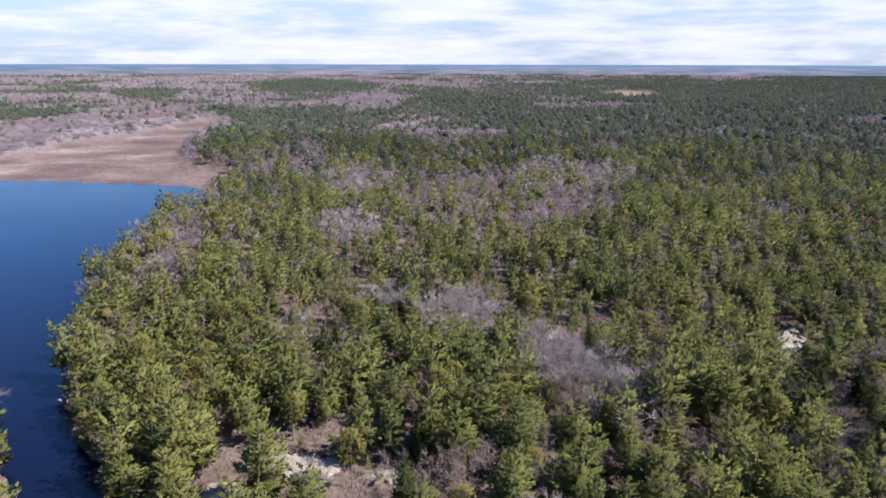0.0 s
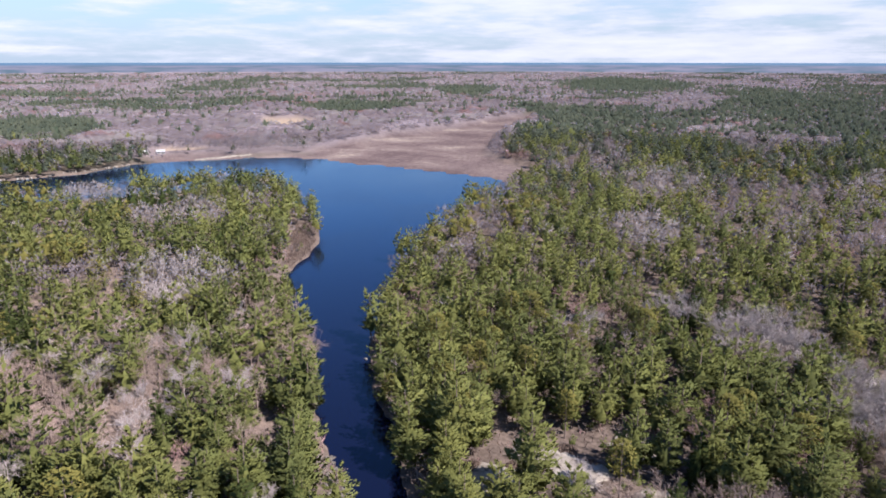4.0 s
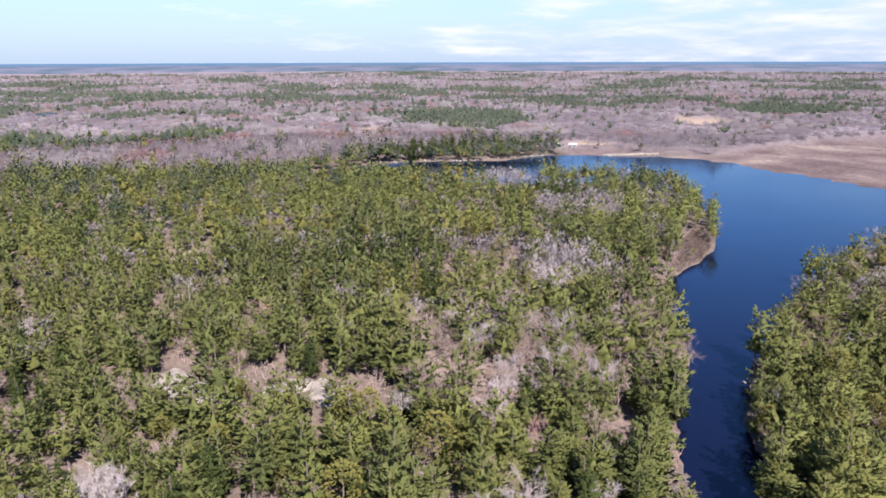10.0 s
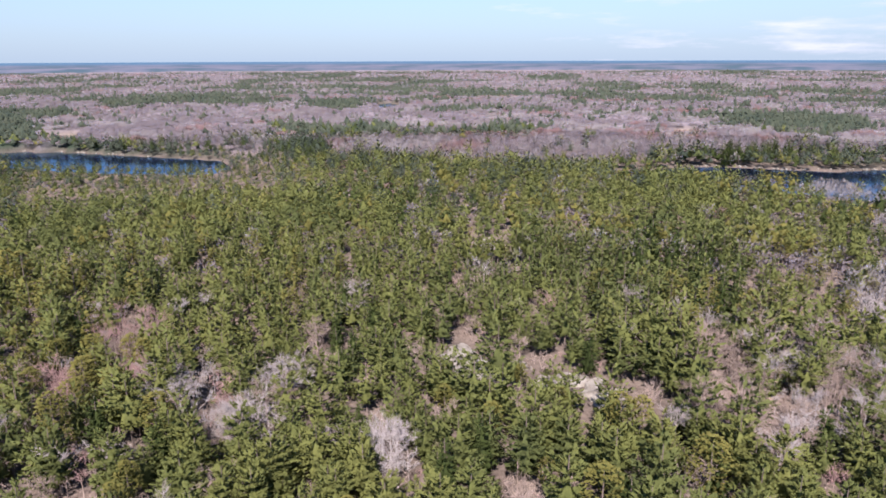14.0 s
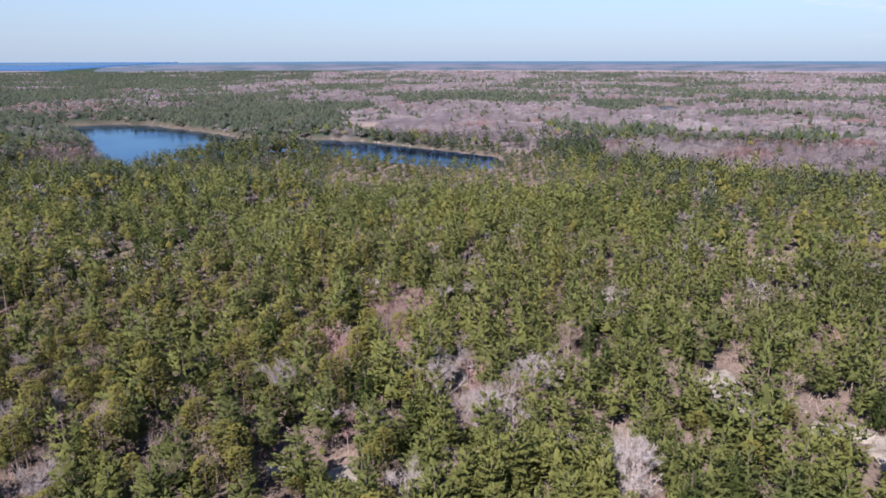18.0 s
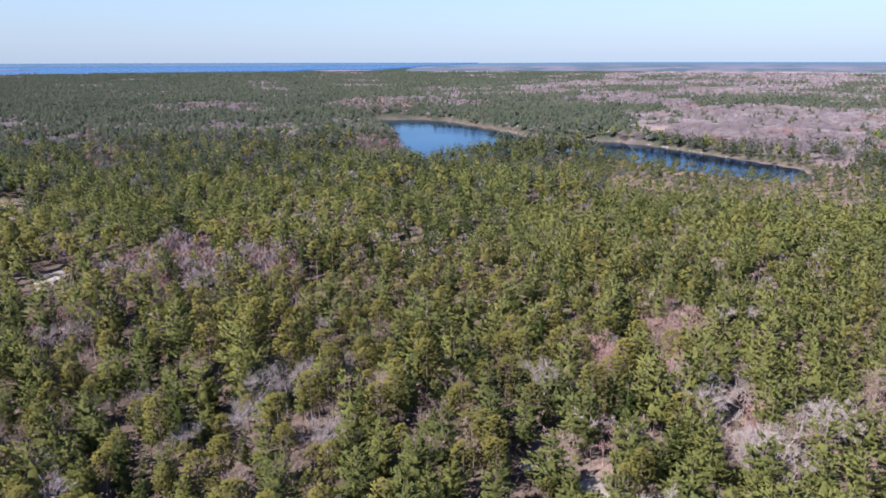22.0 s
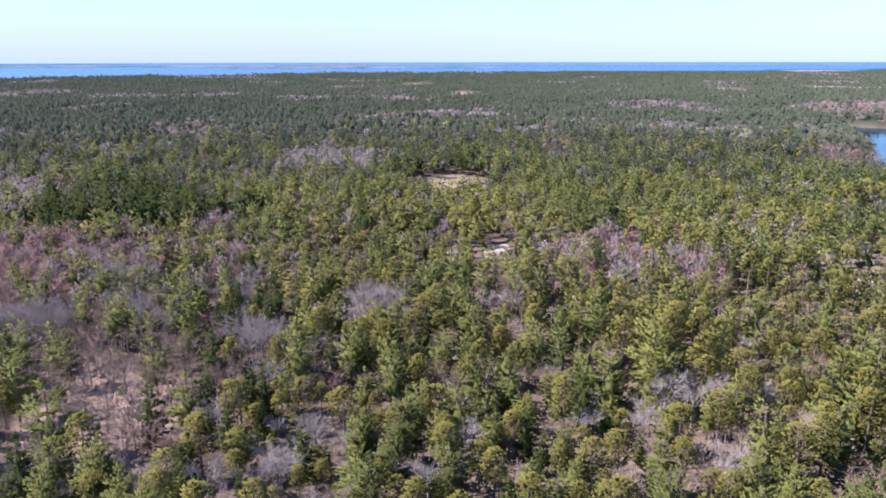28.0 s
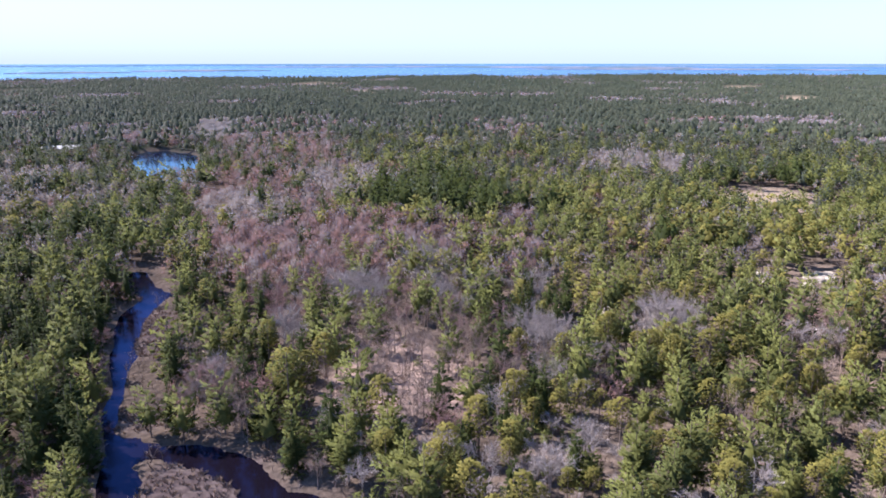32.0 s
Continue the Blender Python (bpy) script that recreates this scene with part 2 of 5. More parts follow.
def ground_material():
    """Leaf litter and heath, with tan sedge where the ground is marsh."""
    m, add, join, out = material("forest_floor")
    geo = add("NewGeometry")
    broad = add("TexNoise", in_Scale=0.045, in_Detail=6.0, in_Roughness=0.62)
    fine = add("TexNoise", in_Scale=0.9, in_Detail=5.0, in_Roughness=0.65)
    tuft = add("TexVoronoi", in_Scale=0.55)
    for n in (broad, fine, tuft):
        join(geo.outputs["Position"], n.inputs["Vector"])
    litter = ramp(add("ValToRGB"), (0.30, (0.072, 0.056, 0.046)), (0.46, (0.112, 0.086, 0.070)), (0.58, (0.145, 0.110, 0.089)), (0.66, (0.140, 0.104, 0.083)), (0.78, (0.185, 0.150, 0.126)))
    join(broad.outputs["Fac"], litter.inputs[0])
    sedge = ramp(add("ValToRGB"), (0.41, (0.082, 0.060, 0.058)), (0.50, (0.118, 0.088, 0.082)), (0.57, (0.160, 0.126, 0.110)), (0.65, (0.25, 0.205, 0.165)))
    stretch = add("VectorMath")
    stretch.operation = "MULTIPLY"
    stretch.inputs[1].default_value = (0.016, 0.020, 0.03)
    join(geo.outputs["Position"], stretch.inputs[0])
    pools = add("TexNoise", in_Scale=1.0, in_Detail=8.0, in_Roughness=0.62, in_Distortion=0.25)
    join(stretch.outputs[0], pools.inputs["Vector"])
    weave = add("TexNoise", in_Scale=0.22, in_Detail=5.0, in_Roughness=0.7)
    join(geo.outputs["Position"], weave.inputs["Vector"])
    blend = add("MixRGB", in_0=0.38)
    join(pools.outputs["Fac"], blend.inputs[1])
    join(weave.outputs["Fac"], blend.inputs[2])
    join(blend.outputs[0], sedge.inputs[0])
    dry = add("Attribute")
    dry.attribute_name = "leaves"
    strewn = add("MixRGB", in_2=(0.38, 0.275, 0.228, 1))
    join(dry.outputs["Fac"], strewn.inputs[0])
    join(litter.outputs[0], strewn.inputs[1])
    wet = add("Attribute")
    wet.attribute_name = "marsh"
    mix = add("MixRGB")
    join(wet.outputs["Fac"], mix.inputs[0])
    join(strewn.outputs[0], mix.inputs[1])
    join(sedge.outputs[0], mix.inputs[2])
    lush = add("Attribute")
    lush.attribute_name = "meadow"
    mix2 = add("MixRGB", in_2=(0.25, 0.192, 0.140, 1))
    join(lush.outputs["Fac"], mix2.inputs[0])
    join(mix.outputs[0], mix2.inputs[1])
    far = add("Attribute")
    far.attribute_name = "canopy"
    crowns = add("TexNoise", in_Scale=0.012, in_Detail=6.0, in_Roughness=0.65)
    join(geo.outputs["Position"], crowns.inputs["Vector"])
    hard = add("Attribute")
    hard.attribute_name = "hardwood"
    # far canopy tones; the hardwood one is blued in its colour for haze
    woods = add("MixRGB", in_1=(0.036, 0.049, 0.032, 1), in_2=(0.172, 0.143, 0.150, 1))
    stand = add("Math")
    stand.operation = "ADD"
    join(hard.outputs["Fac"], stand.inputs[0])
    join(crowns.outputs["Fac"], stand.inputs[1])
    cut = add("MapRange", in_1=0.80, in_2=1.30, in_3=0.0, in_4=1.0)
    join(stand.outputs[0], cut.inputs[0])
    join(cut.outputs[0], woods.inputs[0])
    mix3 = add("MixRGB")
    join(far.outputs["Fac"], mix3.inputs[0])
    join(mix2.outputs[0], mix3.inputs[1])
    join(woods.outputs[0], mix3.inputs[2])
    dapple = add("MapRange", in_1=0.3, in_2=0.72, in_3=0.62, in_4=1.32)
    join(fine.outputs["Fac"], dapple.inputs[0])
    lit = add("VectorMath")
    lit.operation = "SCALE"
    join(mix3.outputs[0], lit.inputs[0])
    join(dapple.outputs[0], lit.inputs["Scale"])
    bump = add("Bump", in_Strength=0.8, in_Distance=0.4)
    join(tuft.outputs["Distance"], bump.inputs["Height"])
    body = add("BsdfPrincipled", in_Roughness=0.95)
    body.inputs["Specular IOR Level"].default_value = 0.0
    body.inputs["Diffuse Roughness"].default_value = 1.0
    join(lit.outputs[0], body.inputs["Base Color"])
    join(bump.outputs[0], body.inputs["Normal"])
    join(body.outputs[0], out.inputs[0])
    return m


M_GROUND = ground_material()


def water_material(name, deep, ripple, calm=0.06, tint=(0.57, 0.81, 1.0)):
    m, add, join, out = material(name)
    geo = add("NewGeometry")
    small = add("TexNoise", in_Scale=1.3, in_Detail=4.0, in_Roughness=0.6)
    gust = add("TexNoise", in_Scale=0.018, in_Detail=4.0, in_Distortion=0.8)
    join(geo.outputs["Position"], small.inputs["Vector"])
    join(geo.outputs["Position"], gust.inputs["Vector"])
    rough = add("MapRange", in_1=0.35, in_2=0.65, in_3=calm, in_4=calm + 0.12)
    join(gust.outputs["Fac"], rough.inputs[0])
    bump = add("Bump", in_Strength=ripple, in_Distance=0.10)
    join(small.outputs["Fac"], bump.inputs["Height"])
    depth = add("BsdfDiffuse")
    depth.inputs["Color"].default_value = (*deep, 1)
    gloss = add("BsdfGlossy")
    gloss.inputs["Color"].default_value = (*tint, 1)
    join(rough.outputs[0], gloss.inputs["Roughness"])
    skin = add("Fresnel", in_IOR=1.375)
    for n in (gloss, skin):
        join(bump.outputs[0], n.inputs["Normal"])
    body = add("MixShader")
    join(skin.outputs[0], body.inputs[0])
    join(depth.outputs[0], body.inputs[1])
    join(gloss.outputs[0], body.inputs[2])
    join(body.outputs[0], out.inputs[0])
    return m


M_WATER = water_material("lake_water", (0.003, 0.004, 0.015), 0.14)
# peat-dark depth; gloss tint dimmed to stand in for the bank trees' shade
M_STREAM = water_material("shaded_peat_stream", (0.004, 0.003, 0.006), 0.15, 0.05, (0.22, 0.34, 0.70))

M_SEA = water_material("sea_water", (0.030, 0.095, 0.20), 0.3, 0.16, (0.42, 0.56, 0.72))



def backdrop_material():
    """Woods so far off that they blend into mauve and blue-green patches, with haze put in as blue colour and a faint
    glow.
    """
    m, add, join, out = material("haze_blue_hills")
    geo = add("NewGeometry")
    patch = add("TexNoise", in_Scale=0.0045, in_Detail=6.0, in_Roughness=0.62)
    join(geo.outputs["Position"], patch.inputs["Vector"])
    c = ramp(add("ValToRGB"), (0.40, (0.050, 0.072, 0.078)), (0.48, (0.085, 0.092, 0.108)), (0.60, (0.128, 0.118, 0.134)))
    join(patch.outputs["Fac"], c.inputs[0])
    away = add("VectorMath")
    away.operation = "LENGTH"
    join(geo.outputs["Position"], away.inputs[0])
    # towards the rim the colour turns to a flat haze blue
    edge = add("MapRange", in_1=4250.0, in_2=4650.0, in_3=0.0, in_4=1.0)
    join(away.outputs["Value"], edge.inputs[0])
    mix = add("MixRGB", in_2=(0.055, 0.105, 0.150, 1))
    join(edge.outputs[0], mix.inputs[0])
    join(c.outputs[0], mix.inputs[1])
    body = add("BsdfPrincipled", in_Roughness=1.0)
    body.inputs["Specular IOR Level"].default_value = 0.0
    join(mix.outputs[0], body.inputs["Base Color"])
    # faint blue emission stands in for haze
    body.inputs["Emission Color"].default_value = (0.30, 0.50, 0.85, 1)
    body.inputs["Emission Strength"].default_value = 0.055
    join(body.outputs[0], out.inputs[0])
    return m


M_HAZE_BACKDROP = backdrop_material()

# ---- the plan: shores, marshes, clearings and stands, in metres ----
LAKE = [(-52, 100), (-62, 114), (-70, 124), (-80, 134), (-90, 147), (-99, 165), (-109, 188), (-118, 213), (-130, 240), (-135, 268), (-143, 322), (-148, 358),
        (-140, 400), (-148, 436), (-168, 455), (-211, 464), (-263, 475), (-299, 475), (-336, 488), (-392, 473), (-419, 438), (-452, 398), (-448, 351),
        (-466, 310), (-486, 276), (-481, 229), (-472, 195), (-452, 176), (-428, 180), (-422, 204), (-403, 230), (-380, 266), (-362, 288), (-345, 303),
        (-335, 325), (-325, 352), (-308, 362), (-280, 355), (-245, 330), (-225, 318), (-197, 282), (-178, 254), (-167, 224), (-163, 206), (-152, 193)]
CHANNEL = [(-152, 193), (-126, 169), (-112, 156), (-103, 143), (-92, 126), (-84, 115), (-77, 108), (-71, 102), (-64, 94), (-40, 60), (-5, 0), (22, -80), (30, -112),
           (41, -115), (47, -121), (54, -126), (62, -128), (87, -129), (75, -109), (52, -60), (22, 15), (-30, 76), (-52, 100), (-80, 134), (-99, 165), (-118, 213)]
STREAM = [(75, -105), (84, -124), (93, -137), (97, -148), (109, -167), (121, -188), (126, -200), (128, -216), (140, -228), (150, -244), (143, -247), (132, -232), (119, -222),
          (119, -209), (116, -196), (106, -175), (100, -161), (93, -146), (86, -130), (72, -127)]
SEDGE_ISLE = [(75, -119), (74, -122), (66, -121), (56, -117), (50, -113), (50, -106), (58, -96), (66, -104), (70, -114)]
WEST_LAKE = [(-740, -669), (-773, -623), (-773, -570), (-706, -444), (-659, -373), (-670, -325), (-671, -287), (-663, -246), (-647, -217), (-610, -151), (-579, -95),
             (-540, -82), (-512, -90), (-517, -125), (-525, -160), (-540, -198), (-563, -239), (-575, -276), (-558, -313), (-530, -334), (-490, -343), (-455, -344),
             (-432, -341), (-444, -359), (-470, -392), (-567, -488), (-628, -558), (-715, -680)]
FAR_POND = [(-1080, 62), (-1180, 60), (-1290, 68), (-1330, 92), (-1270, 106), (-1100, 92)]
SOUTH_POND = [(342, -594), (323, -608), (283, -584), (240, -500), (222, -455), (246, -425), (275, -470), (318, -541)]
WATERS = [LAKE, CHANNEL, STREAM, WEST_LAKE, FAR_POND, SOUTH_POND]
BIG_MARSH = [(-478, 425), (-430, 462), (-365, 513), (-376, 676), (-341, 741), (-336, 936), (-316, 1065), (-262, 768), (-238, 627), (-201, 543), (-168, 514), (-133, 500), (-134, 466), (-152, 434),
             (-230, 400), (-380, 420)]
HARDWOODS = [(-125, 508), (-205, 560), (-262, 860), (-78, 1042), (86, 2366), (2000, 3300), (2600, 4800), (-4800, 4800), (-4800, -1500), (-1853, -1045), (-1125, -760), (-800, -335), (-690, -250),
             (-610, -110), (-560, -60), (-500, 60), (-462, 165), (-500, 260), (-470, 430), (-365, 520)]
# budding maples and aspens with scattered tall pines, west of the stream
SOUTH_HARDWOODS = [(192, -381), (193, -468), (178, -596), (97, -432), (87, -307), (61, -334), (22, -270), (13, -207), (-8, -175), (0, -137), (22, -121), (49, -160), (88, -209), (134, -280)]
# open ground and stands: x, y, half width across, half depth, turn
TAN_SEDGE = [(105, -185, 8, 26, -150), (84, -138, 8, 9, -148), (169, -281, 5, 12, -149), (133, -222, 8, 9, -149), (47, -128, 12, 4, -130), (-73, 103, 6, 4, 35), (60, -112, 12, 12, 0), (-440, 448, 40, 20, 44)]
FIELDS = [(-600, -2110, 55, 190, 164), (-545, -1520, 48, 140, 160), (690, -2300, 90, 180, -163), (405, -1760, 55, 130, -167), (1270, -1660, 130, 160, -143), (470, 1790, 85, 250, -15)]
MEADOWS = [(-141, -414, 29, 38, 161), (-560, 745, 46, 90, 37), (-480, 478, 26, 14, 44), (-681, 354, 21, 36, 63), (-755, -277, 22, 50, 110)]
BARE_ROCK = [(-40, 111, 7, 5, 20), (-30, 121, 9, 8, 13), (-18, 134, 6, 4, 8), (-10, 118, 4, 3, 5), (-164, 32, 8, 11, 79), (-159, 45, 4, 2, 74), (-149, 52, 6, 5, 72), (-141, 61, 6, 7, 66), (-149, 58, 3, 2, 69),
             (-109, -57, 3, 2, 118), (-109, -44, 4, 4, 112), (-112, -264, 5, 10, 157), (-102, -248, 3, 6, 157), (-90, -261, 3, 6, 161), (-28, -217, 3, 5, 173), (102, 186, 5, 11, -29), (-219, -180, 4, 6, 129), (-280, 61, 8, 13, 78)]
# only low growth on the thin soil beside the bare rock
THIN_SOIL = [(-35, 107, 10, 8, 18), (-25, 118, 8, 8, 12), (-18, 130, 6, 5, 8), (-157, 31, 8, 9, 79), (-144, 50, 7, 5, 70), (-137, 59, 6, 6, 66), (-104, -248, 10, 14, 157), (-105, -46, 5, 5, 112), (-105, -56, 4, 4, 116)]
SWAMPS = [(-181, 246, 6, 34, 33)]
RUBBLE = [(-72, 102, 4, 9, 40)]
PALE_STANDS = [(-52, 443, 29, 54, 7), (83, 463, 38, 65, -10), (7, 193, 14, 14, -2), (33, 159, 11, 12, -12), (41, 136, 7, 12, -17), (-44, 313, 12, 37, 8), (-257, 250, 25, 29, 46), (-176, 169, 13, 29, 46),
               (-350, 284, 24, 48, 51), (-152, -12, 5, 7, 94), (-119, 9, 4, 8, 86), (-130, -19, 5, 10, 98), (29, -240, 9, 19, -173)]
PALE_STANDS_SOUTH = [(-88, -528, 45, 56, 170), (49, -209, 8, 20, -167), (-8, -178, 8, 11, 177), (-41, -190, 7, 12, 168), (112, -426, 25, 64, -165), (138, -335, 19, 36, -158), (318, -422, 34, 30, -143), (236, -362, 24, 18, -147), (262, -330, 20, 12, -142), (103, -406, 18, 45, -166), (344, -765, 22, 120, -156), (34, -239, 9, 17, -172)]
BROWN_STANDS = [(-130, 100, 24, 27, 52), (40, 395, 67, 77, -6), (-120, 551, 34, 107, 12), (-130, 382, 12, 35, 19), (54, 163, 7, 13, -18), (-150, 110, 16, 19, 54), (-118, 92, 10, 18, 52), (-121, 142, 11, 17, 41), (-145, -32, 6, 21, 102),
                (-131, -20, 5, 9, 99), (-118, -48, 5, 11, 112), (-153, -64, 8, 14, 113), (-133, -216, 20, 41, 148), (74, -284, 21, 66, -165), (233, -664, 55, 253, -161), (64, -138, 9, 14, -155)]
MORE_BROWN_STANDS = [(-461, -414, 26, 60, 132), (-900, -810, 90, 170, 132), (2, -318, 8, 20, 180), (23, -779, 42, 90, -178), (-129, 1502, 27, 300, 5), (144, 606, 17, 60, -13), (-100, 241, 9, 11, 23), (-48, 173, 8, 10, 15), (-164, -202, 11, 24, 141), (-155, 127, 6, 10, 51), (-237, 288, 12, 26, 39)]
SOUTH_BROWN_STANDS = [(156, -450, 64, 80, -161), (54, -287, 40, 48, -169), (103, -269, 20, 36, -159), (90, -451, 15, 55, -169), (1, -252, 10, 30, 180), (357, -658, 27, 85, -152), (-84, -197, 11, 16, 157), (-135, -221, 14, 32, 149), (-154, 124, 5, 13, 51), (-187, -59, 6, 20, 108), (-151, -41, 7, 20, 105)]
RED_STANDS = [(-100, 128, 6, 7, 38), (-172, -51, 6, 29, 107), (-287, -549, 17, 101, 152), (-24, -149, 9, 4, 171), (64, -250, 40, 59, -166)]
PINE_STANDS = [(-593, -36, 32, 60, 93), (-736, 7, 46, 42, 89), (-812, -343, 18, 90, 113), (-1147, -1, 40, 90, 90), (-878, -505, 120, 190, 120), (-1031, -394, 26, 80, 111), (-498, 268, 20, 12, 63), (-487, 318, 28, 14, 57),
               (-464, 372, 26, 10, 51), (-715, 177, 43, 45, 76), (-787, 548, 75, 80, 55), (627, 2079, 56, 300, -17), (-388, 2195, 190, 500, 10), (-714, 533, 47, 100, 53), (-617, 976, 70, 120, 32), (-677, 1648, 65, 300, 22)]
# tall white pines on the headland in the marsh and along its edge
HEADLAND_PINES = [(-185, 690, 42, 150, 12), (-205, 900, 55, 130, 14), (-60, 640, 45, 75, 6), (-150, 590, 26, 50, 14)]
# dense broad pines along the east bank of the channel
BANK_PINES = [(-55, 146, 22, 48, 30)]
SPRUCE_STANDS = [(-138, -474, 72, 15, 164), (60, -355, 30, 22, -170), (15, -345, 34, 22, -177), (47, -391, 38, 45, -173), (-600, -30, 20, 30, 93)]
THIN_WOODS = [(30, -158, 19, 29, -169), (28, -165, 22, 34, -170)]


def grid_noise(x, y, size, seed):
    """Smooth noise between 0 and 1 with features of that size in metres."""
    u, v = np.asarray(x) / size, np.asarray(y) / size
    i, j = np.floor(u).astype(np.int64), np.floor(v).astype(np.int64)
    fu, fv = u - i, v - j
    fu, fv = fu * fu * (3 - 2 * fu), fv * fv * (3 - 2 * fv)

    def corner(a, b):
        n = (a * 374761393 + b * 668265263 + seed * 1442695041) & 0x7FFFFFFF
        n = ((n ^ (n >> 13)) * 1274126177) & 0x7FFFFFFF
        return ((n ^ (n >> 16)) & 0xFFFF) / 65535.0

    low = corner(i, j) * (1 - fu) + corner(i + 1, j) * fu
    high = corner(i, j + 1) * (1 - fu) + corner(i + 1, j + 1) * fu
    return low * (1 - fv) + high * fv


def rough_noise(x, y, size, seed):
    return (grid_noise(x, y, size, seed) * 4 + grid_noise(x, y, size / 2.1, seed + 1) * 2 + grid_noise(x, y, size / 4.3, seed + 2)) / 7


def outline_distance(x, y, poly):
    """Distance to a closed outline, negative inside."""
    best = np.full(x.shape, 1e12)
    inside = np.zeros(x.shape, bool)
    for (ax, ay), (bx, by) in zip(poly, poly[1:] + poly[:1]):
        ex, ey = bx - ax, by - ay
        s = np.clip(((x - ax) * ex + (y - ay) * ey) / (ex * ex + ey * ey), 0, 1)
        best = np.minimum(best, (x - ax - s * ex) ** 2 + (y - ay - s * ey) ** 2)
        if ay != by:
            inside ^= ((ay > y) != (by > y)) & (x < (bx - ax) * (y - ay) / (by - ay) + ax)
    d = np.sqrt(best)
    return np.where(inside, -d, d)


def shore(x, y):
    """Distance to the nearest shore: negative on water, with small coves and points."""
    d = np.full(x.shape, 1e9)
    for poly in WATERS:
        near = (x > min(p[0] for p in poly) - 400) & (x < max(p[0] for p in poly) + 400) & (y > min(p[1] for p in poly) - 400) & (y < max(p[1] for p in poly) + 400)
        d[near] = np.minimum(d[near], outline_distance(x[near], y[near], poly))
    near = (np.abs(x - 60) < 60) & (np.abs(y + 110) < 60)
    d[near] = np.maximum(d[near], -outline_distance(x[near], y[near], SEDGE_ISLE))
    return d + (rough_noise(x, y, 9.0, 5) - 0.5) * 3.0


def stands(x, y, table, ragged=0.5):
    """How deep a point lies inside the listed ovals: above 0 inside, 1 at the heart."""
    best = np.full(x.shape, -9.0)
    wob = (rough_noise(x, y, 14.0, 21) - 0.5) * 2 * ragged
    for cx, cy, w, d, turn in table:
        near = np.hypot(x - cx, y - cy) < 2.0 * max(w, d)
        c, s = math.cos(radians(turn)), math.sin(radians(turn))
        u = ((x[near] - cx) * c + (y[near] - cy) * s) / w
        v = (-(x[near] - cx) * s + (y[near] - cy) * c) / d
        best[near] = np.maximum(best[near], 1 - np.hypot(u, v) + wob[near])
    return best


def sea_depth(x, y):
    """How far out to sea a point lies, beyond the coast in the far south."""
    r, az = np.hypot(x, y), np.degrees(np.arctan2(-x, y)) % 360
    coast = np.interp(az, [122, 132, 160, 186, 219, 250, 262], [5200, 4050, 3500, 3100, 2850, 2850, 5200]) + (rough_noise(x, y, 500, 95) - 0.5) * 500
    return np.where((az > 122) & (az < 262), r - coast, -9999.0)


def bowl(r):
    """Far off the land rises gently to the horizon."""
    return np.where(r > 2000, 62.0 * (np.maximum(r - 2000, 0) / 2900.0) ** 2, 0.0)


def land_height(x, y, d=None):
    d = shore(x, y) if d is None else d
    r = np.hypot(x, y)
    up = 0.25 + 1.6 * (1 - np.exp(-np.maximum(d, 0) / 9.0)) + 2.2 * (rough_noise(x, y, 55.0, 3) - 0.4) * np.clip(d / 30, 0, 1)
    marsh = np.clip(outline_marsh(x, y), 0, 1)
    up = up * (1 - marsh) + 0.3 * marsh
    return np.where(d > 0, np.maximum(up, 0.12), np.maximum(d * 0.35, -2.5)) + bowl(r)


def canopy_lift(x, y):
    """How far the closed canopy of the distant woods stands above their floor."""
    return np.clip((np.hypot(x, y) - 620) / 180, 0, 1) * (4.6 + 4.2 * rough_noise(x, y, 45, 14))


def outline_marsh(x, y):
    near = (np.abs(x + 305) < 260) & (np.abs(y - 720) < 420)
    m = np.zeros(x.shape)
    m[near] = -outline_distance(x[near], y[near], BIG_MARSH) / 10 + 0.5 + (rough_noise(x[near], y[near], 30, 8) - 0.5) * 2
    return np.clip(np.maximum(m, stands(x, y, TAN_SEDGE, 0.35) * 3), 0, 1)


def hardwood_share(x, y):
    """The share of leafless trees at a point, outside the stands that are listed singly."""
    r = np.hypot(x, y)
    edge = outline_distance(x, y, HARDWOODS) + (rough_noise(x, y, 300, 45) - 0.5) * 2 * np.clip((r - 500) * 0.25, 0, 260)
    patch = rough_noise(x, y, 55, 31)
    broad = rough_noise(x, y, 240, 41)
    share = 0.23 + np.clip((patch - 0.54) * 1.7, 0, 0.5) + 0.8 * np.clip((broad - 0.66) * 8, 0, 1) * np.clip((r - 450) / 300, 0, 1)
    green = broad * 0.55 + rough_noise(x, y, 90, 47) * 0.45
    inner = np.where(green > 0.585, 0.22, np.where(green > 0.55, 0.6, 0.95))
    az = np.degrees(np.arctan2(-x, y)) % 360
    share = np.where((az > 58) & (az < 170) & (r < 620), share * 0.5, share)
    # far off to the south the leafless trees stand in a few broad patches
    patches = 0.05 + 0.85 * np.clip((rough_noise(x, y, 170, 58) - 0.60) * 9, 0, 1)
    share = np.where((r > 900) & (az > 110) & (az < 262), patches, np.where(r > 1300, share * 0.6, share))
    return np.where(edge < -4, inner, share)


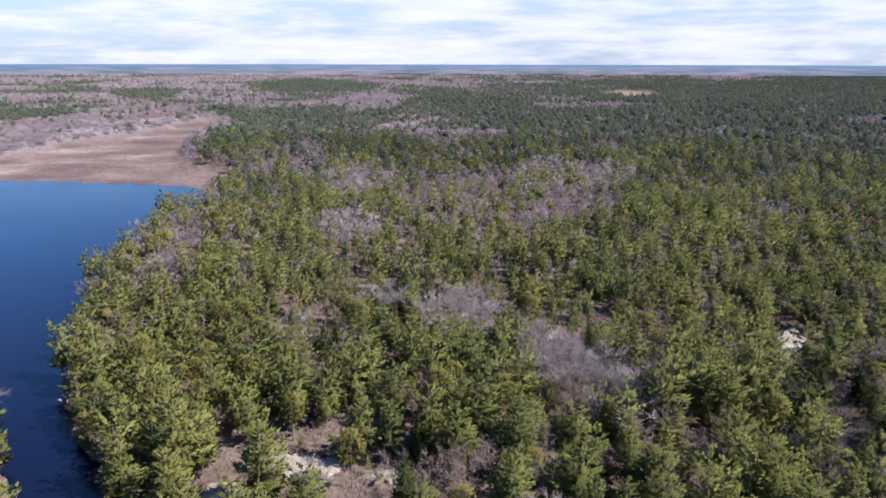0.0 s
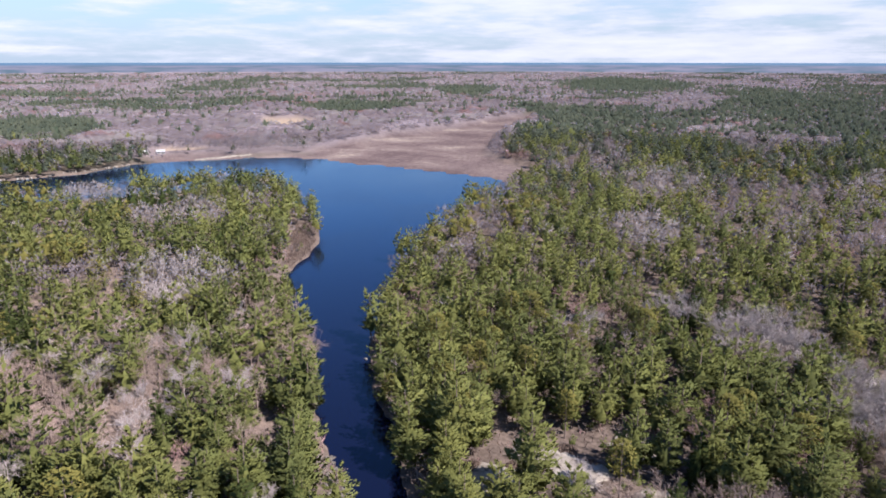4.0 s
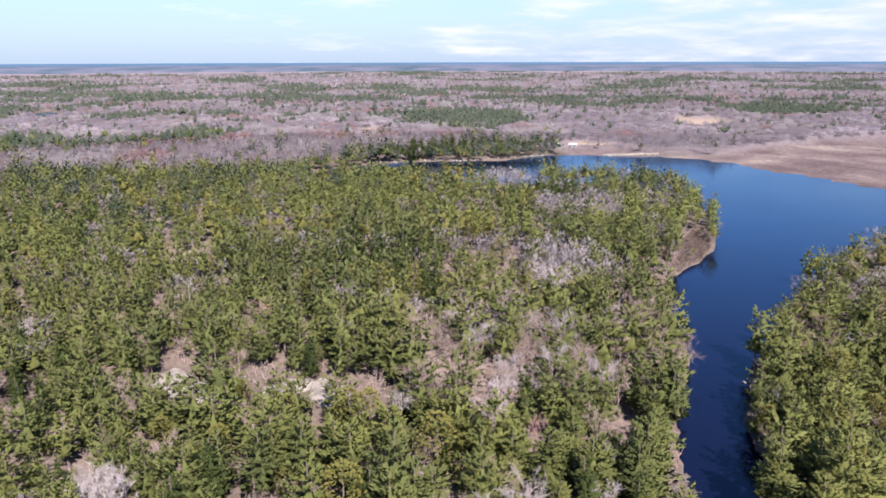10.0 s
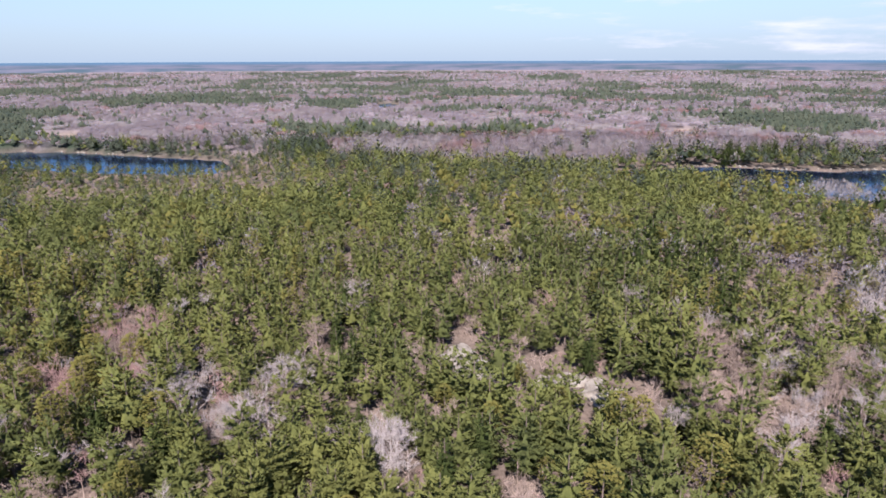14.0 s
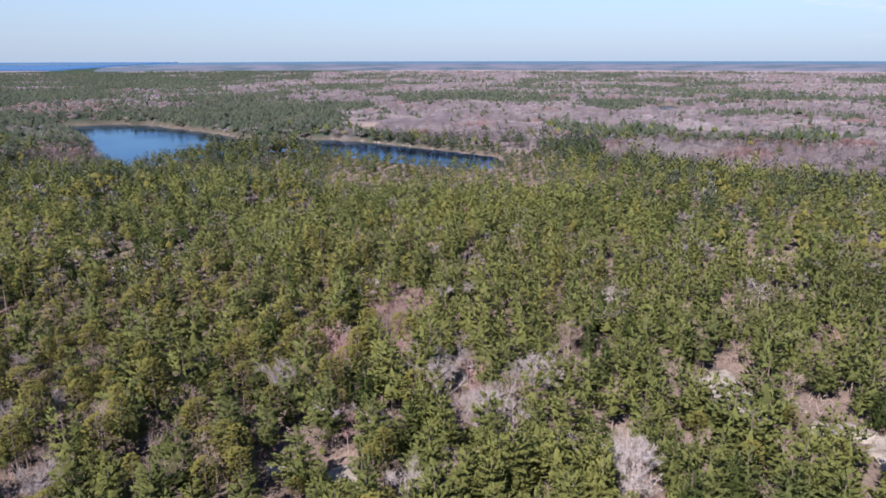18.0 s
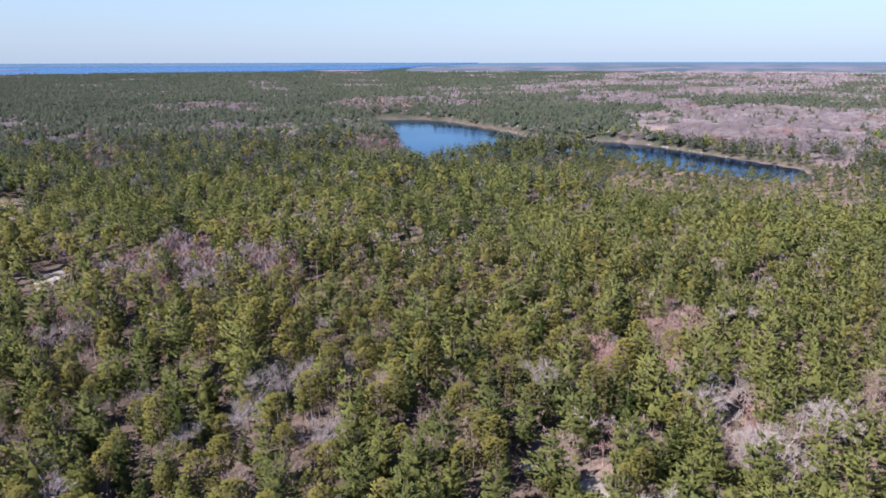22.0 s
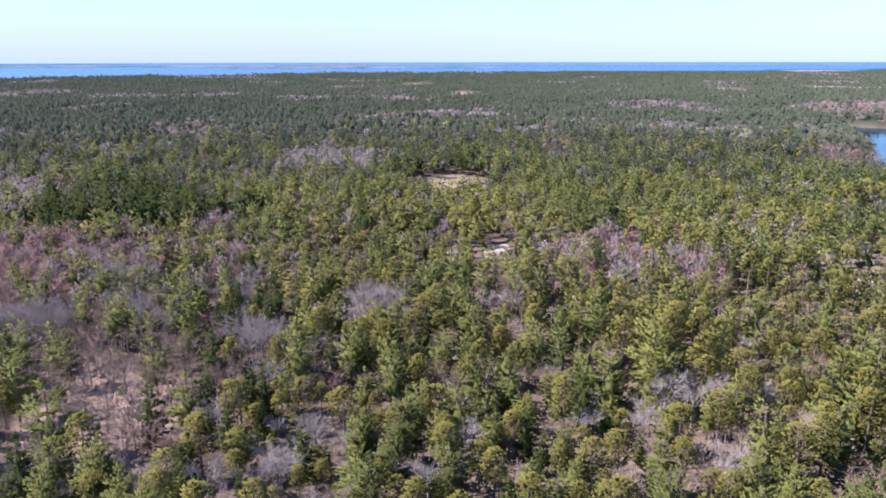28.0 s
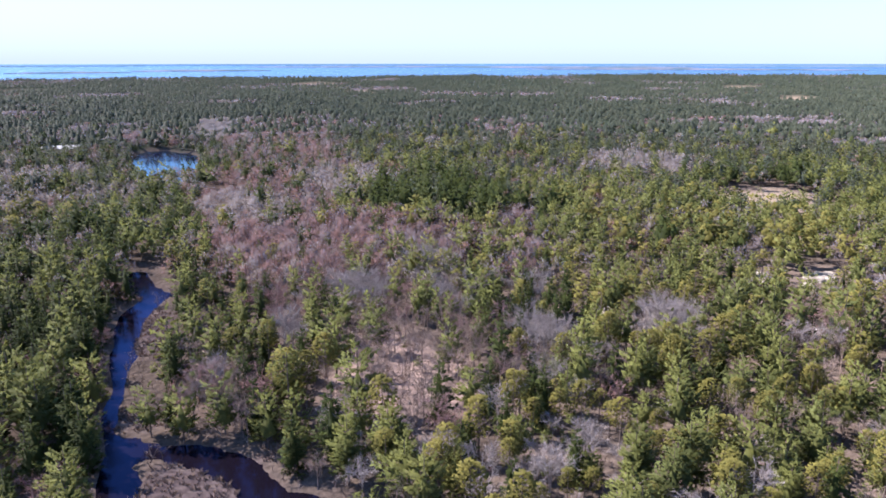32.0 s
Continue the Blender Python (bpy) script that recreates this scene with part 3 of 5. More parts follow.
def mesh_from(name, verts, faces, mat, smooth=False, floats=(), normals=None):
    me = bpy.data.meshes.new(name)
    verts, faces = np.asarray(verts, np.float32), np.asarray(faces, np.int32)
    k = faces.shape[1]
    me.vertices.add(len(verts))
    me.vertices.foreach_set("co", verts.ravel())
    me.loops.add(faces.size)
    me.loops.foreach_set("vertex_index", faces.ravel())
    me.polygons.add(len(faces))
    me.polygons.foreach_set("loop_start", np.arange(0, faces.size, k, dtype=np.int32))
    me.polygons.foreach_set("use_smooth", np.full(len(faces), smooth))
    for key, values in floats:
        me.attributes.new(key, "FLOAT", "POINT").data.foreach_set("value", np.asarray(values, np.float32))
    if normals is not None:
        me.attributes.new("custom_normal", "FLOAT_VECTOR", "POINT").data.foreach_set("vector", np.asarray(normals, np.float32).ravel())
    me.materials.append(mat)
    me.update(calc_edges=True)
    return me


# ---- ground: one sheet out to the horizon ----
R_FAR = 4880.0


def build_ground():
    seen = np.linspace(radians(-42), radians(224), 560)
    rest = np.linspace(radians(224), radians(318), 60)[1:-1]
    az = np.concatenate([seen, rest])
    rings = np.concatenate([[0.5, 20, 40, 60], np.geomspace(75, R_FAR, 180)])
    a, r = np.meshgrid(az, rings)
    x, y = -np.sin(a) * r, np.cos(a) * r
    x, y = x.ravel(), y.ravel()
    d = shore(x, y)
    z = land_height(x, y, d)
    rr = np.hypot(x, y)
    canopy = np.clip((rr - 560) / 140, 0, 1)
    marsh = outline_marsh(x, y)
    meadow = np.clip(stands(x, y, MEADOWS + FIELDS, 0.4) * 3, 0, 1)
    canopy = canopy * (1 - np.maximum(marsh, meadow)) * (d > 2)
    deep = sea_depth(x, y)
    z = np.where((deep > -40) | (rr > 3600), bowl(rr) - 4, z + canopy * canopy_lift(x, y))
    hard = np.where(stands(x, y, PINE_STANDS) > 0, 0.1, hardwood_share(x, y))
    leaves = 0.7 * np.clip(np.maximum(stands(x, y, THIN_WOODS), 0.12 * stands(x, y, BROWN_STANDS + RED_STANDS)) * 2.5, 0, 1)
    leaves = np.where(stands(x, y, SWAMPS, 0.3) > -0.2, 0, leaves)
    n, m = len(az), len(rings)
    i = np.arange(n)
    rows = np.arange(m - 1)[:, None] * n
    quads = np.stack([rows + i, rows + (i + 1) % n, rows + n + (i + 1) % n, rows + n + i], -1).reshape(-1, 4)
    me = mesh_from("ground", np.column_stack([x, y, z]), quads[:, ::-1], M_GROUND, True, (("marsh", marsh), ("meadow", meadow), ("canopy", canopy), ("leaves", leaves), ("hardwood", hard)))
    tagged(new("ground", me), "brown leaf litter, tan sedge marsh and distant woods", "ground", kind="structure")


build_ground()


def build_water(name, label, x0, y0, x1, y1, mat=M_WATER):
    me = mesh_from(name, [(x0, y0, 0), (x1, y0, 0), (x1, y1, 0), (x0, y1, 0)], [(0, 1, 2, 3)], mat)
    tagged(new(name, me), label, "water", kind="structure")


build_water("lake_water", "dark blue lake and channel between wooded banks", -520, -20, 60, 500)
build_water("stream_water", "dark stream winding between tan sedge banks", -20, -260, 175, -20, M_STREAM)
build_water("west_lake_water", "blue lake behind the pine woods", -800, -700, -400, -60)
build_water("pond_water", "small blue pond among bare woods", -1345, 50, -1065, 118)
build_water("pond_water", "small blue pond with wooded shore", 210, -625, 360, -410)



def build_sea():
    az = np.radians(np.linspace(124, 260, 240))
    rr = np.linspace(2700, 4870, 60)
    a, r = np.meshgrid(az, rr)
    x, y = (-np.sin(a) * r).ravel(), (np.cos(a) * r).ravel()
    z = bowl(r.ravel()) + np.where(sea_depth(x, y) > -60, 0.0, -8.0)
    i = np.arange(239)
    rows = np.arange(59)[:, None] * 240
    quads = np.stack([rows + i, rows + i + 1, rows + 240 + i + 1, rows + 240 + i], -1).reshape(-1, 4)
    me = mesh_from("sea_water", np.column_stack([x, y, z]), quads[:, ::-1], M_SEA, True)
    tagged(new("sea_water", me), "pale blue bay far off below the horizon", "water", kind="structure")
    # low wooded islands and the far shore of the bay, in the haze-blue material: bearing, reach, distance, depth
    for bearing, reach, dist, depth in ((150, 24, 4600, 130), (176, 9, 4350, 50), (190, 12, 4420, 45), (205, 5, 3950, 25), (214, 4, 3800, 22), (199, 14, 4700, 30), (168, 12, 4120, 30), (216, 7, 4600, 30)):
        t = np.radians(bearing + np.linspace(-reach, reach, 60))
        edge = np.sin(np.linspace(0, math.pi, 60)) ** 0.5
        rows = []
        for u, up in ((-1, -1.5), (-0.6, 4), (0.6, 5), (1, -1.5)):
            rad = dist + u * depth * edge
            rows.append(np.column_stack([-np.sin(t) * rad, np.cos(t) * rad, bowl(rad) + up * edge + (2.5 * rough_noise(t * 3000, t * 0, 30, 3) if up > 0 else 0)]))
        n = np.arange(59)
        faces = np.concatenate([np.column_stack([k * 60 + n, k * 60 + n + 1, k * 60 + 60 + n + 1, k * 60 + 60 + n]) for k in range(3)])
        tagged(new("island", mesh_from("island", np.concatenate(rows), faces[:, ::-1], M_HAZE_BACKDROP, True)), "low wooded island far out in the bay", "island", group="islands in the bay")


build_sea()


def build_backdrop():
    a = np.radians(np.arange(0, 360, 0.5))
    rows = []
    for rad, up in ((3650, -3.0), (3850, 9.0), (4200, 8.0), (4600, 4.0), (4870, 2.0)):
        x, y = -np.sin(a) * rad, np.cos(a) * rad
        up = np.interp(np.degrees(a), [0, 112, 132, 254, 266, 360], [up, up, -7.0, -7.0, up, up])
        rows.append(np.column_stack([x, y, bowl(np.full(len(a), rad)) + up + (3.0 * rough_noise(x, y, 220, 77) if rad < 4860 else 0)]))
    n, i = len(a), np.arange(len(a))
    faces = np.concatenate([np.column_stack([k * n + i, k * n + (i + 1) % n, (k + 1) * n + (i + 1) % n, (k + 1) * n + i]) for k in range(4)])
    me = mesh_from("backdrop", np.concatenate(rows), faces[:, ::-1], M_HAZE_BACKDROP, True)
    tagged(new("backdrop", me), "wooded hills on the horizon, coloured blue for haze", "hills", kind="structure")


build_backdrop()

# ---- trees ----


def unit(az, el):
    return np.stack([np.cos(az) * np.cos(el), np.sin(az) * np.cos(el), np.sin(el)], -1)


def kites(base, along, wide, length, width, droop):
    """Folded four-cornered sprays: base, two sides and a tip, two triangles each."""
    n = len(base)
    mid = base + along * (length * 0.48)[:, None]
    tip = base + along * length[:, None]
    tip[:, 2] -= droop
    left, right = mid + wide * width[:, None], mid - wide * width[:, None]
    left[:, 2] -= width * 0.35
    right[:, 2] -= width * 0.35
    v = np.stack([base, left, tip, right], 1).reshape(-1, 3)
    k = np.arange(n)[:, None] * 4
    f = np.concatenate([k + [0, 2, 1], k + [0, 3, 2]])
    return v, f


def plume_crown(seed, height, radius, low, boughs, blades, size, shape=0.6, up=0.12, flat=0.16, whorls=0, full=0.28):
    """A crown of boughs, each a flat ragged plume of many small needle sprays. Boughs may stand in whorls."""
    g = np.random.default_rng(seed)
    s = 1 - np.sqrt(1 - np.linspace(0.0, 0.985, boughs))
    s = s * 0.8 + np.linspace(0, 0.985, boughs) * 0.2 + g.normal(0, 0.02, boughs)
    if whorls:
        s = (np.floor(s * whorls) + 0.5 + g.normal(0, 0.14, boughs)) / whorls
    s = np.clip(s, 0, 0.985)
    az = np.arange(boughs) * 2.399 + g.normal(0, 0.3, boughs)
    lop, lean = g.uniform(0, 6.28), g.normal(0, 0.02, 2)
    env = radius * ((1 - s) ** shape * (0.66 + 0.34 * np.minimum(1, s / 0.3)) + 0.05)
    # a few long boughs and a few short ones break the outline
    env *= g.uniform(0.62, 1.2, boughs) * (1 + 0.16 * np.cos(az - lop) + 0.10 * np.cos(3 * az + seed))
    h = height * (low + (0.97 - low) * s)
    rise = up + 0.75 * s ** 2 + g.normal(0, 0.09, boughs)
    k = np.repeat(np.arange(boughs), blades)
    n = len(k)
    run = full + (1 - full) * g.uniform(0, 1, n) ** 0.75
    fan = g.normal(0, 0.22, n) * (1.15 - 0.4 * run)
    reach = env[k] * run
    a = az[k] + fan
    foot = np.column_stack([np.cos(a) * reach + lean[0] * h[k], np.sin(a) * reach + lean[1] * h[k], h[k] + np.tan(rise[k]) * reach * (0.6 + 0.4 * run) + g.normal(0, flat, n)])
    turn = a + np.sign(fan) * g.uniform(0.0, 0.7, n) + g.normal(0, 0.25, n)
    along = unit(turn, rise[k] + 0.15 + g.normal(0, 0.28, n))
    side = np.cross(along, g.normal(0, 0.42, (n, 3)) + [0, 0, 1.0])
    side /= np.linalg.norm(side, axis=1)[:, None] + 1e-9
    l = (size * g.uniform(0.65, 1.35, n) * (0.6 + 0.4 * env[k] / radius))[:, None]
    v = np.stack([foot - along * l * 0.35 + side * l * 0.34, foot - along * l * 0.35 - side * l * 0.34, foot + along * l * 0.65], 1).reshape(-1, 3)
    return v, np.arange(n * 3).reshape(-1, 3)


def tuft_crown(seed, height, radius, low, count, size, blades=3):
    """A rounded crown of needle tufts at the ends of its boughs: each tuft a small star of blades."""
    g = np.random.default_rng(seed)
    s = g.uniform(0, 1, count) ** 0.85
    env = np.sqrt(np.maximum(0.05, 1 - (np.maximum(0, s - 0.22) / 0.80) ** 2)) * (0.5 + 0.5 * np.minimum(1, s / 0.3))
    az = g.uniform(0, 6.283, count)
    rad = radius * env * g.uniform(0.35, 1.08, count) ** 0.6
    root = np.column_stack([np.cos(az) * rad, np.sin(az) * rad, height * (low + (0.96 - low) * s) + 0.12 * rad])
    vs, fs, n0 = [], [], 0
    for k in range(blades):
        a2 = az + g.normal(0, 0.9, count) + (k - 1) * 1.1
        out = unit(a2, g.uniform(0.05, 0.9, count))
        side = np.stack([-np.sin(a2), np.cos(a2), g.normal(0, 0.4, count)], -1)
        l = size * g.uniform(0.7, 1.35, count)
        v, f = kites(root - out * (l * 0.3)[:, None], out, side, l, l * 0.27, l * 0.1)
        vs.append(v), fs.append(f + n0)
        n0 += len(v)
    return np.concatenate(vs), np.concatenate(fs)


def slivers(base, tip, width, g):
    """Thin tapered twigs, one triangle each, turned at random about their length."""
    d = tip - base
    side = np.cross(d, g.normal(0, 1, d.shape))
    side /= np.linalg.norm(side, axis=1)[:, None] + 1e-9
    v = np.stack([base + side * width[:, None] / 2, base - side * width[:, None] / 2, tip], 1).reshape(-1, 3)
    return v, np.arange(len(base) * 3).reshape(-1, 3)


def forks(start, end, n, radius, spread, short, long, g):
    """Shoots that leave the given limbs along their length and rise."""
    pick = g.integers(0, len(start), n)
    s = g.uniform(0.25, 1.0, n)[:, None]
    root = start[pick] * (1 - s) + end[pick] * s
    heading = (end - start)[pick]
    heading /= np.linalg.norm(heading, axis=1)[:, None] + 1e-9
    heading = heading + g.normal(0, spread, (n, 3)) + [0, 0, 0.35]
    heading /= np.linalg.norm(heading, axis=1)[:, None] + 1e-9
    return root, root + heading * (radius * g.uniform(short, long, n))[:, None]


def bare_crown(seed, height, radius, low, limbs, twigs, width, spread=0.5, branches=0):
    """Limbs that rise from the trunk and fan out in twigs within a rounded crown."""
    g = np.random.default_rng(seed)
    az = np.arange(limbs) * 2.4 + g.uniform(0, 6.28)
    start = np.column_stack([np.zeros(limbs), np.zeros(limbs), height * (low + (0.72 - low) * np.linspace(0, 1, limbs) + g.normal(0, 0.02, limbs))])
    reach = g.uniform(0.45, 0.95, limbs) * radius
    end = np.column_stack([np.cos(az) * reach, np.sin(az) * reach, height * g.uniform(0.66, 0.97, limbs) - reach * 0.35])
    thick = 1.5 if branches else 2.2
    pieces = [slivers(start, end, np.full(limbs, width * thick), g), slivers(start, end, np.full(limbs, width * thick), g)]
    if branches:
        start, end = forks(start, end, branches, radius, 0.55, 0.25, 0.55, g)
        pieces.append(slivers(start, end, np.full(branches, width * 1.25), g))
    root, tip = forks(start, end, twigs, radius, spread, 0.14 if branches else 0.28, 0.42 if branches else 0.62, g)
    pieces.append(slivers(root, tip, width * g.uniform(0.6, 1.3, twigs), g))
    v = np.concatenate([p[0] for p in pieces])
    return v, np.arange(len(v)).reshape(-1, 3)


def trunk_shape(height, foot, top, sides=6, bend=0.0, rings=4):
    h = np.linspace(-0.4, height, rings)
    rad = foot + (top - foot) * np.clip(h / height, 0, 1)
    rad[0] *= 1.25
    a = np.arange(sides) * 6.28319 / sides
    v = np.stack([np.cos(a)[None] * rad[:, None] + bend * (h[:, None] / height) ** 2, np.sin(a)[None] * rad[:, None] + 0 * h[:, None], np.repeat(h[:, None], sides, 1)], -1).reshape(-1, 3)
    i = np.arange(sides)
    f = [np.column_stack([k * sides + i, k * sides + (i + 1) % sides, (k + 1) * sides + (i + 1) % sides]) for k in range(rings - 1)]
    f += [np.column_stack([k * sides + i, (k + 1) * sides + (i + 1) % sides, (k + 1) * sides + i]) for k in range(rings - 1)]
    return v, np.concatenate(f)


def fuzz(seed, top, radius, deep, count, size, slim=0.38):
    """A rounded haze of small twig sprays, as a leafless crown looks from far off."""
    g = np.random.default_rng(seed)
    az, up = g.uniform(0, 6.283, count), g.uniform(-0.25, 1.0, count)
    lobe = 1 + 0.18 * np.sin(az * 3 + seed) + g.normal(0, 0.08, count)
    flat = np.sqrt(np.maximum(0, 1 - np.maximum(up, 0) ** 2)) * radius * lobe * g.uniform(0.45, 1.0, count) ** 0.5
    mid = np.column_stack([np.cos(az) * flat, np.sin(az) * flat, top - deep + deep * up * g.uniform(0.75, 1.0, count)])
    l = (size * g.uniform(0.7, 1.35, count))[:, None]
    out = unit(az + g.normal(0, 0.7, count), 0.25 + 0.9 * up + g.normal(0, 0.45, count))
    side = np.cross(out, g.normal(0, 1, (count, 3)))
    side /= np.linalg.norm(side, axis=1)[:, None] + 1e-9
    v = np.stack([mid - out * l * 0.4 + side * l * slim, mid - out * l * 0.4 - side * l * slim, mid + out * l * 0.6], 1).reshape(-1, 3)
    return v, np.arange(count * 3).reshape(-1, 3)


def dressed(shape, core, lift=0.2, own=0.30):
    """Gives a crown soft normals that point out of its body, and turns its faces outwards."""
    v, f = shape
    out = v - np.array([0, 0, core])
    out[:, 2] *= 0.4
    out /= np.linalg.norm(out, axis=1)[:, None] + 1e-6
    out[:, 2] += lift
    out /= np.linalg.norm(out, axis=1)[:, None] + 1e-6
    face = np.cross(v[f[:, 1]] - v[f[:, 0]], v[f[:, 2]] - v[f[:, 0]])
    face /= np.linalg.norm(face, axis=1)[:, None] + 1e-9
    turn = (face * out[f].mean(1)).sum(1) < 0
    f = np.where(turn[:, None], f[:, ::-1], f)
    face[turn] *= -1
    add = np.zeros_like(out)
    for k in range(3):
        np.add.at(add, f[:, k], face)
    add /= np.linalg.norm(add, axis=1)[:, None] + 1e-9
    out = out * (1 - own) + add * own
    return v, f, out / (np.linalg.norm(out, axis=1)[:, None] + 1e-9)


def with_core(shape, seed, height, radius, drop):
    """Closes a crown with a small inner body of dense foliage under its outer sprays."""
    v, f = shape
    g = np.random.default_rng(seed + 5)
    az = g.uniform(0, 6.28) + np.arange(5) * 1.2566
    r = radius * g.uniform(0.7, 1.25, 5)
    cv = np.concatenate([[[0, 0, height]], np.column_stack([np.cos(az) * r, np.sin(az) * r, height - drop * g.uniform(0.8, 1.2, 5)])])
    i = np.arange(5)
    return np.concatenate([v, cv]), np.concatenate([f, np.column_stack([0 * i, 1 + i, 1 + (i + 1) % 5]) + len(v)])


# crowns by level of detail: single trees, near woods, middle distance, far woods, horizon
def crown_shape(kind, level, seed):
    g = np.random.default_rng(seed + 77)
    if kind == "white_pine":
        rad, bend = g.uniform(2.7, 4.2), g.uniform(0.34, 0.68)
        if level == 0:
            return with_core(plume_crown(seed, 12.5, rad, g.uniform(0.10, 0.26), 64, 38, 0.56, bend, flat=0.10, whorls=9), seed, 9.5, rad * 0.36, 6.5)
        if level == 1:
            return with_core(plume_crown(seed, 12.5, rad, g.uniform(0.14, 0.30), 44, 15, 0.78, bend, flat=0.12, whorls=8), seed, 8.2, rad * 0.40, 5.0)
        if level == 1.5:
            return with_core(plume_crown(seed, 12.5, rad, g.uniform(0.16, 0.32), 36, 8, 1.0, bend, flat=0.14, whorls=8), seed, 8.2, rad * 0.42, 4.5)
        if level == 1.8:
            return with_core(plume_crown(seed, 12.2, rad * 1.12, g.uniform(0.28, 0.40), 36, 3, 1.25, bend, flat=0.14, whorls=8, full=0.35), seed, 8.0, rad * 0.65, 3.6)
        if level == 2:
            return with_core(plume_crown(seed, 12.0, rad * 1.22, g.uniform(0.34, 0.46), 24, 3, 1.6, bend, full=0.4), seed, 8.0, rad * 0.8, 2.8)
        return with_core(plume_crown(seed, 12.0, rad * 1.1, 0.45, 9 if level == 3 else 6, 1, 2.7, 0.5, full=0.6), seed, 10.4, rad * 0.92, 4.2)
    if kind == "red_pine":
        rad = g.uniform(2.1, 2.8)
        if level == 0:
            return tuft_crown(seed, 11.5, rad * 1.1, 0.40, 300, 0.50)
        if level in (1, 1.5):
            return tuft_crown(seed, 11.5, rad * 1.12, 0.42, 100, 0.80, 2)
        if level in (1.8, 2):
            return with_core(tuft_crown(seed, 11.5, rad * 1.3, 0.45, 40, 1.6, 1), seed, 9.2, rad * 0.8, 2.8)
        return with_core(tuft_crown(seed, 11.0, rad * 1.4, 0.5, 8 if level == 3 else 5, 2.7, 1), seed, 9.8, rad * 1.2, 3.0)
    if kind == "spruce":
        rad = g.uniform(2.3, 3.1)
        if level == 0:
            return with_core(plume_crown(seed, 12.0, rad, 0.06, 80, 16, 0.58, 0.85, -0.14, 0.12, 16), seed, 9.5, rad * 0.36, 7.5)
        if level in (1, 1.5):
            return with_core(plume_crown(seed, 12.0, rad, 0.08, 46, 7, 0.85, 0.85, -0.12, 0.12, 11), seed, 9.5, rad * 0.4, 7.5)
        if level in (1.8, 2):
            return with_core(plume_crown(seed, 12.0, rad * 1.15, 0.26, 22, 3, 1.5, 0.8, -0.06, full=0.4), seed, 8.4, rad * 0.7, 4.5)
        return with_core(plume_crown(seed, 12.0, rad * 1.1, 0.40, 9 if level == 3 else 6, 1, 2.3, 0.7, 0.0, full=0.6), seed, 11.4, rad * 0.85, 5.4)
    rad = g.uniform(3.1, 4.1)
    if kind == "bare_aspen" and level < 1.8:
        return bare_crown(seed, 10.5, rad * 1.05, 0.34, 11, 1100, 0.052, 0.9, 90) if level == 0 else bare_crown(seed, 10.5, rad * 1.1, 0.36, 6, 260, 0.10, 0.9, 36)
    if level == 0:
        return bare_crown(seed, 10.5, rad, 0.26, 11, 680, 0.046, 0.9, 80)
    if level in (1, 1.5):
        return bare_crown(seed, 10.5, rad * 1.05, 0.3, 6, 170, 0.085, 0.9, 30)
    if level in (1.8, 2):
        return fuzz(seed, 10.4, rad * 1.1, 5.0, 54, 1.6, 0.25)
    # far off the fine twigs close to a soft mound
    return with_core(fuzz(seed, 10.0, rad * 1.2, 3.6, 9 if level == 3 else 4, 2.6, 0.22), seed, 9.2, rad * 1.4, 2.4)


def crown_of(kind, level, seed):
    shape = crown_shape(kind, level, seed)
    if kind in ("white_pine", "red_pine", "spruce"):
        if level >= 3:
            return dressed(shape, {"white_pine": 7.6, "red_pine": 7.6, "spruce": 6.6}[kind] - (level - 3) * 4.0, 0.7, 0.15)
        return dressed(shape, {"white_pine": 3.0, "red_pine": 5.5, "spruce": 1.5}[kind], 0.0, 0.10)
    if level == 0:
        return (*shape, None)
    return dressed(shape, 6.0, 0.0, 0.3) if level < 1.8 else dressed(shape, 5.0, 0.3, 0.12)


KINDS = {
    "white_pine": (12.5, M_WHITE_PINE, M_PINE_BARK, "tall white pine with green feathery layered boughs"),
    "red_pine": (11.5, M_RED_PINE, M_PINE_BARK, "pine with a rounded olive-brown tufted crown"),
    "spruce": (12.0, M_SPRUCE, M_PINE_BARK, "dark green conical spruce with drooping boughs"),
    "bare_maple": (10.5, M_MAUVE, M_MAUVE, "leafless brown-mauve maple with fine twigs"),
    "bare_aspen": (10.5, M_GREY, M_GREY, "leafless pale grey aspen with a fine crown"),
    "red_maple": (9.5, M_RED, M_MAUVE, "leafless maple with reddish spring buds"),
}


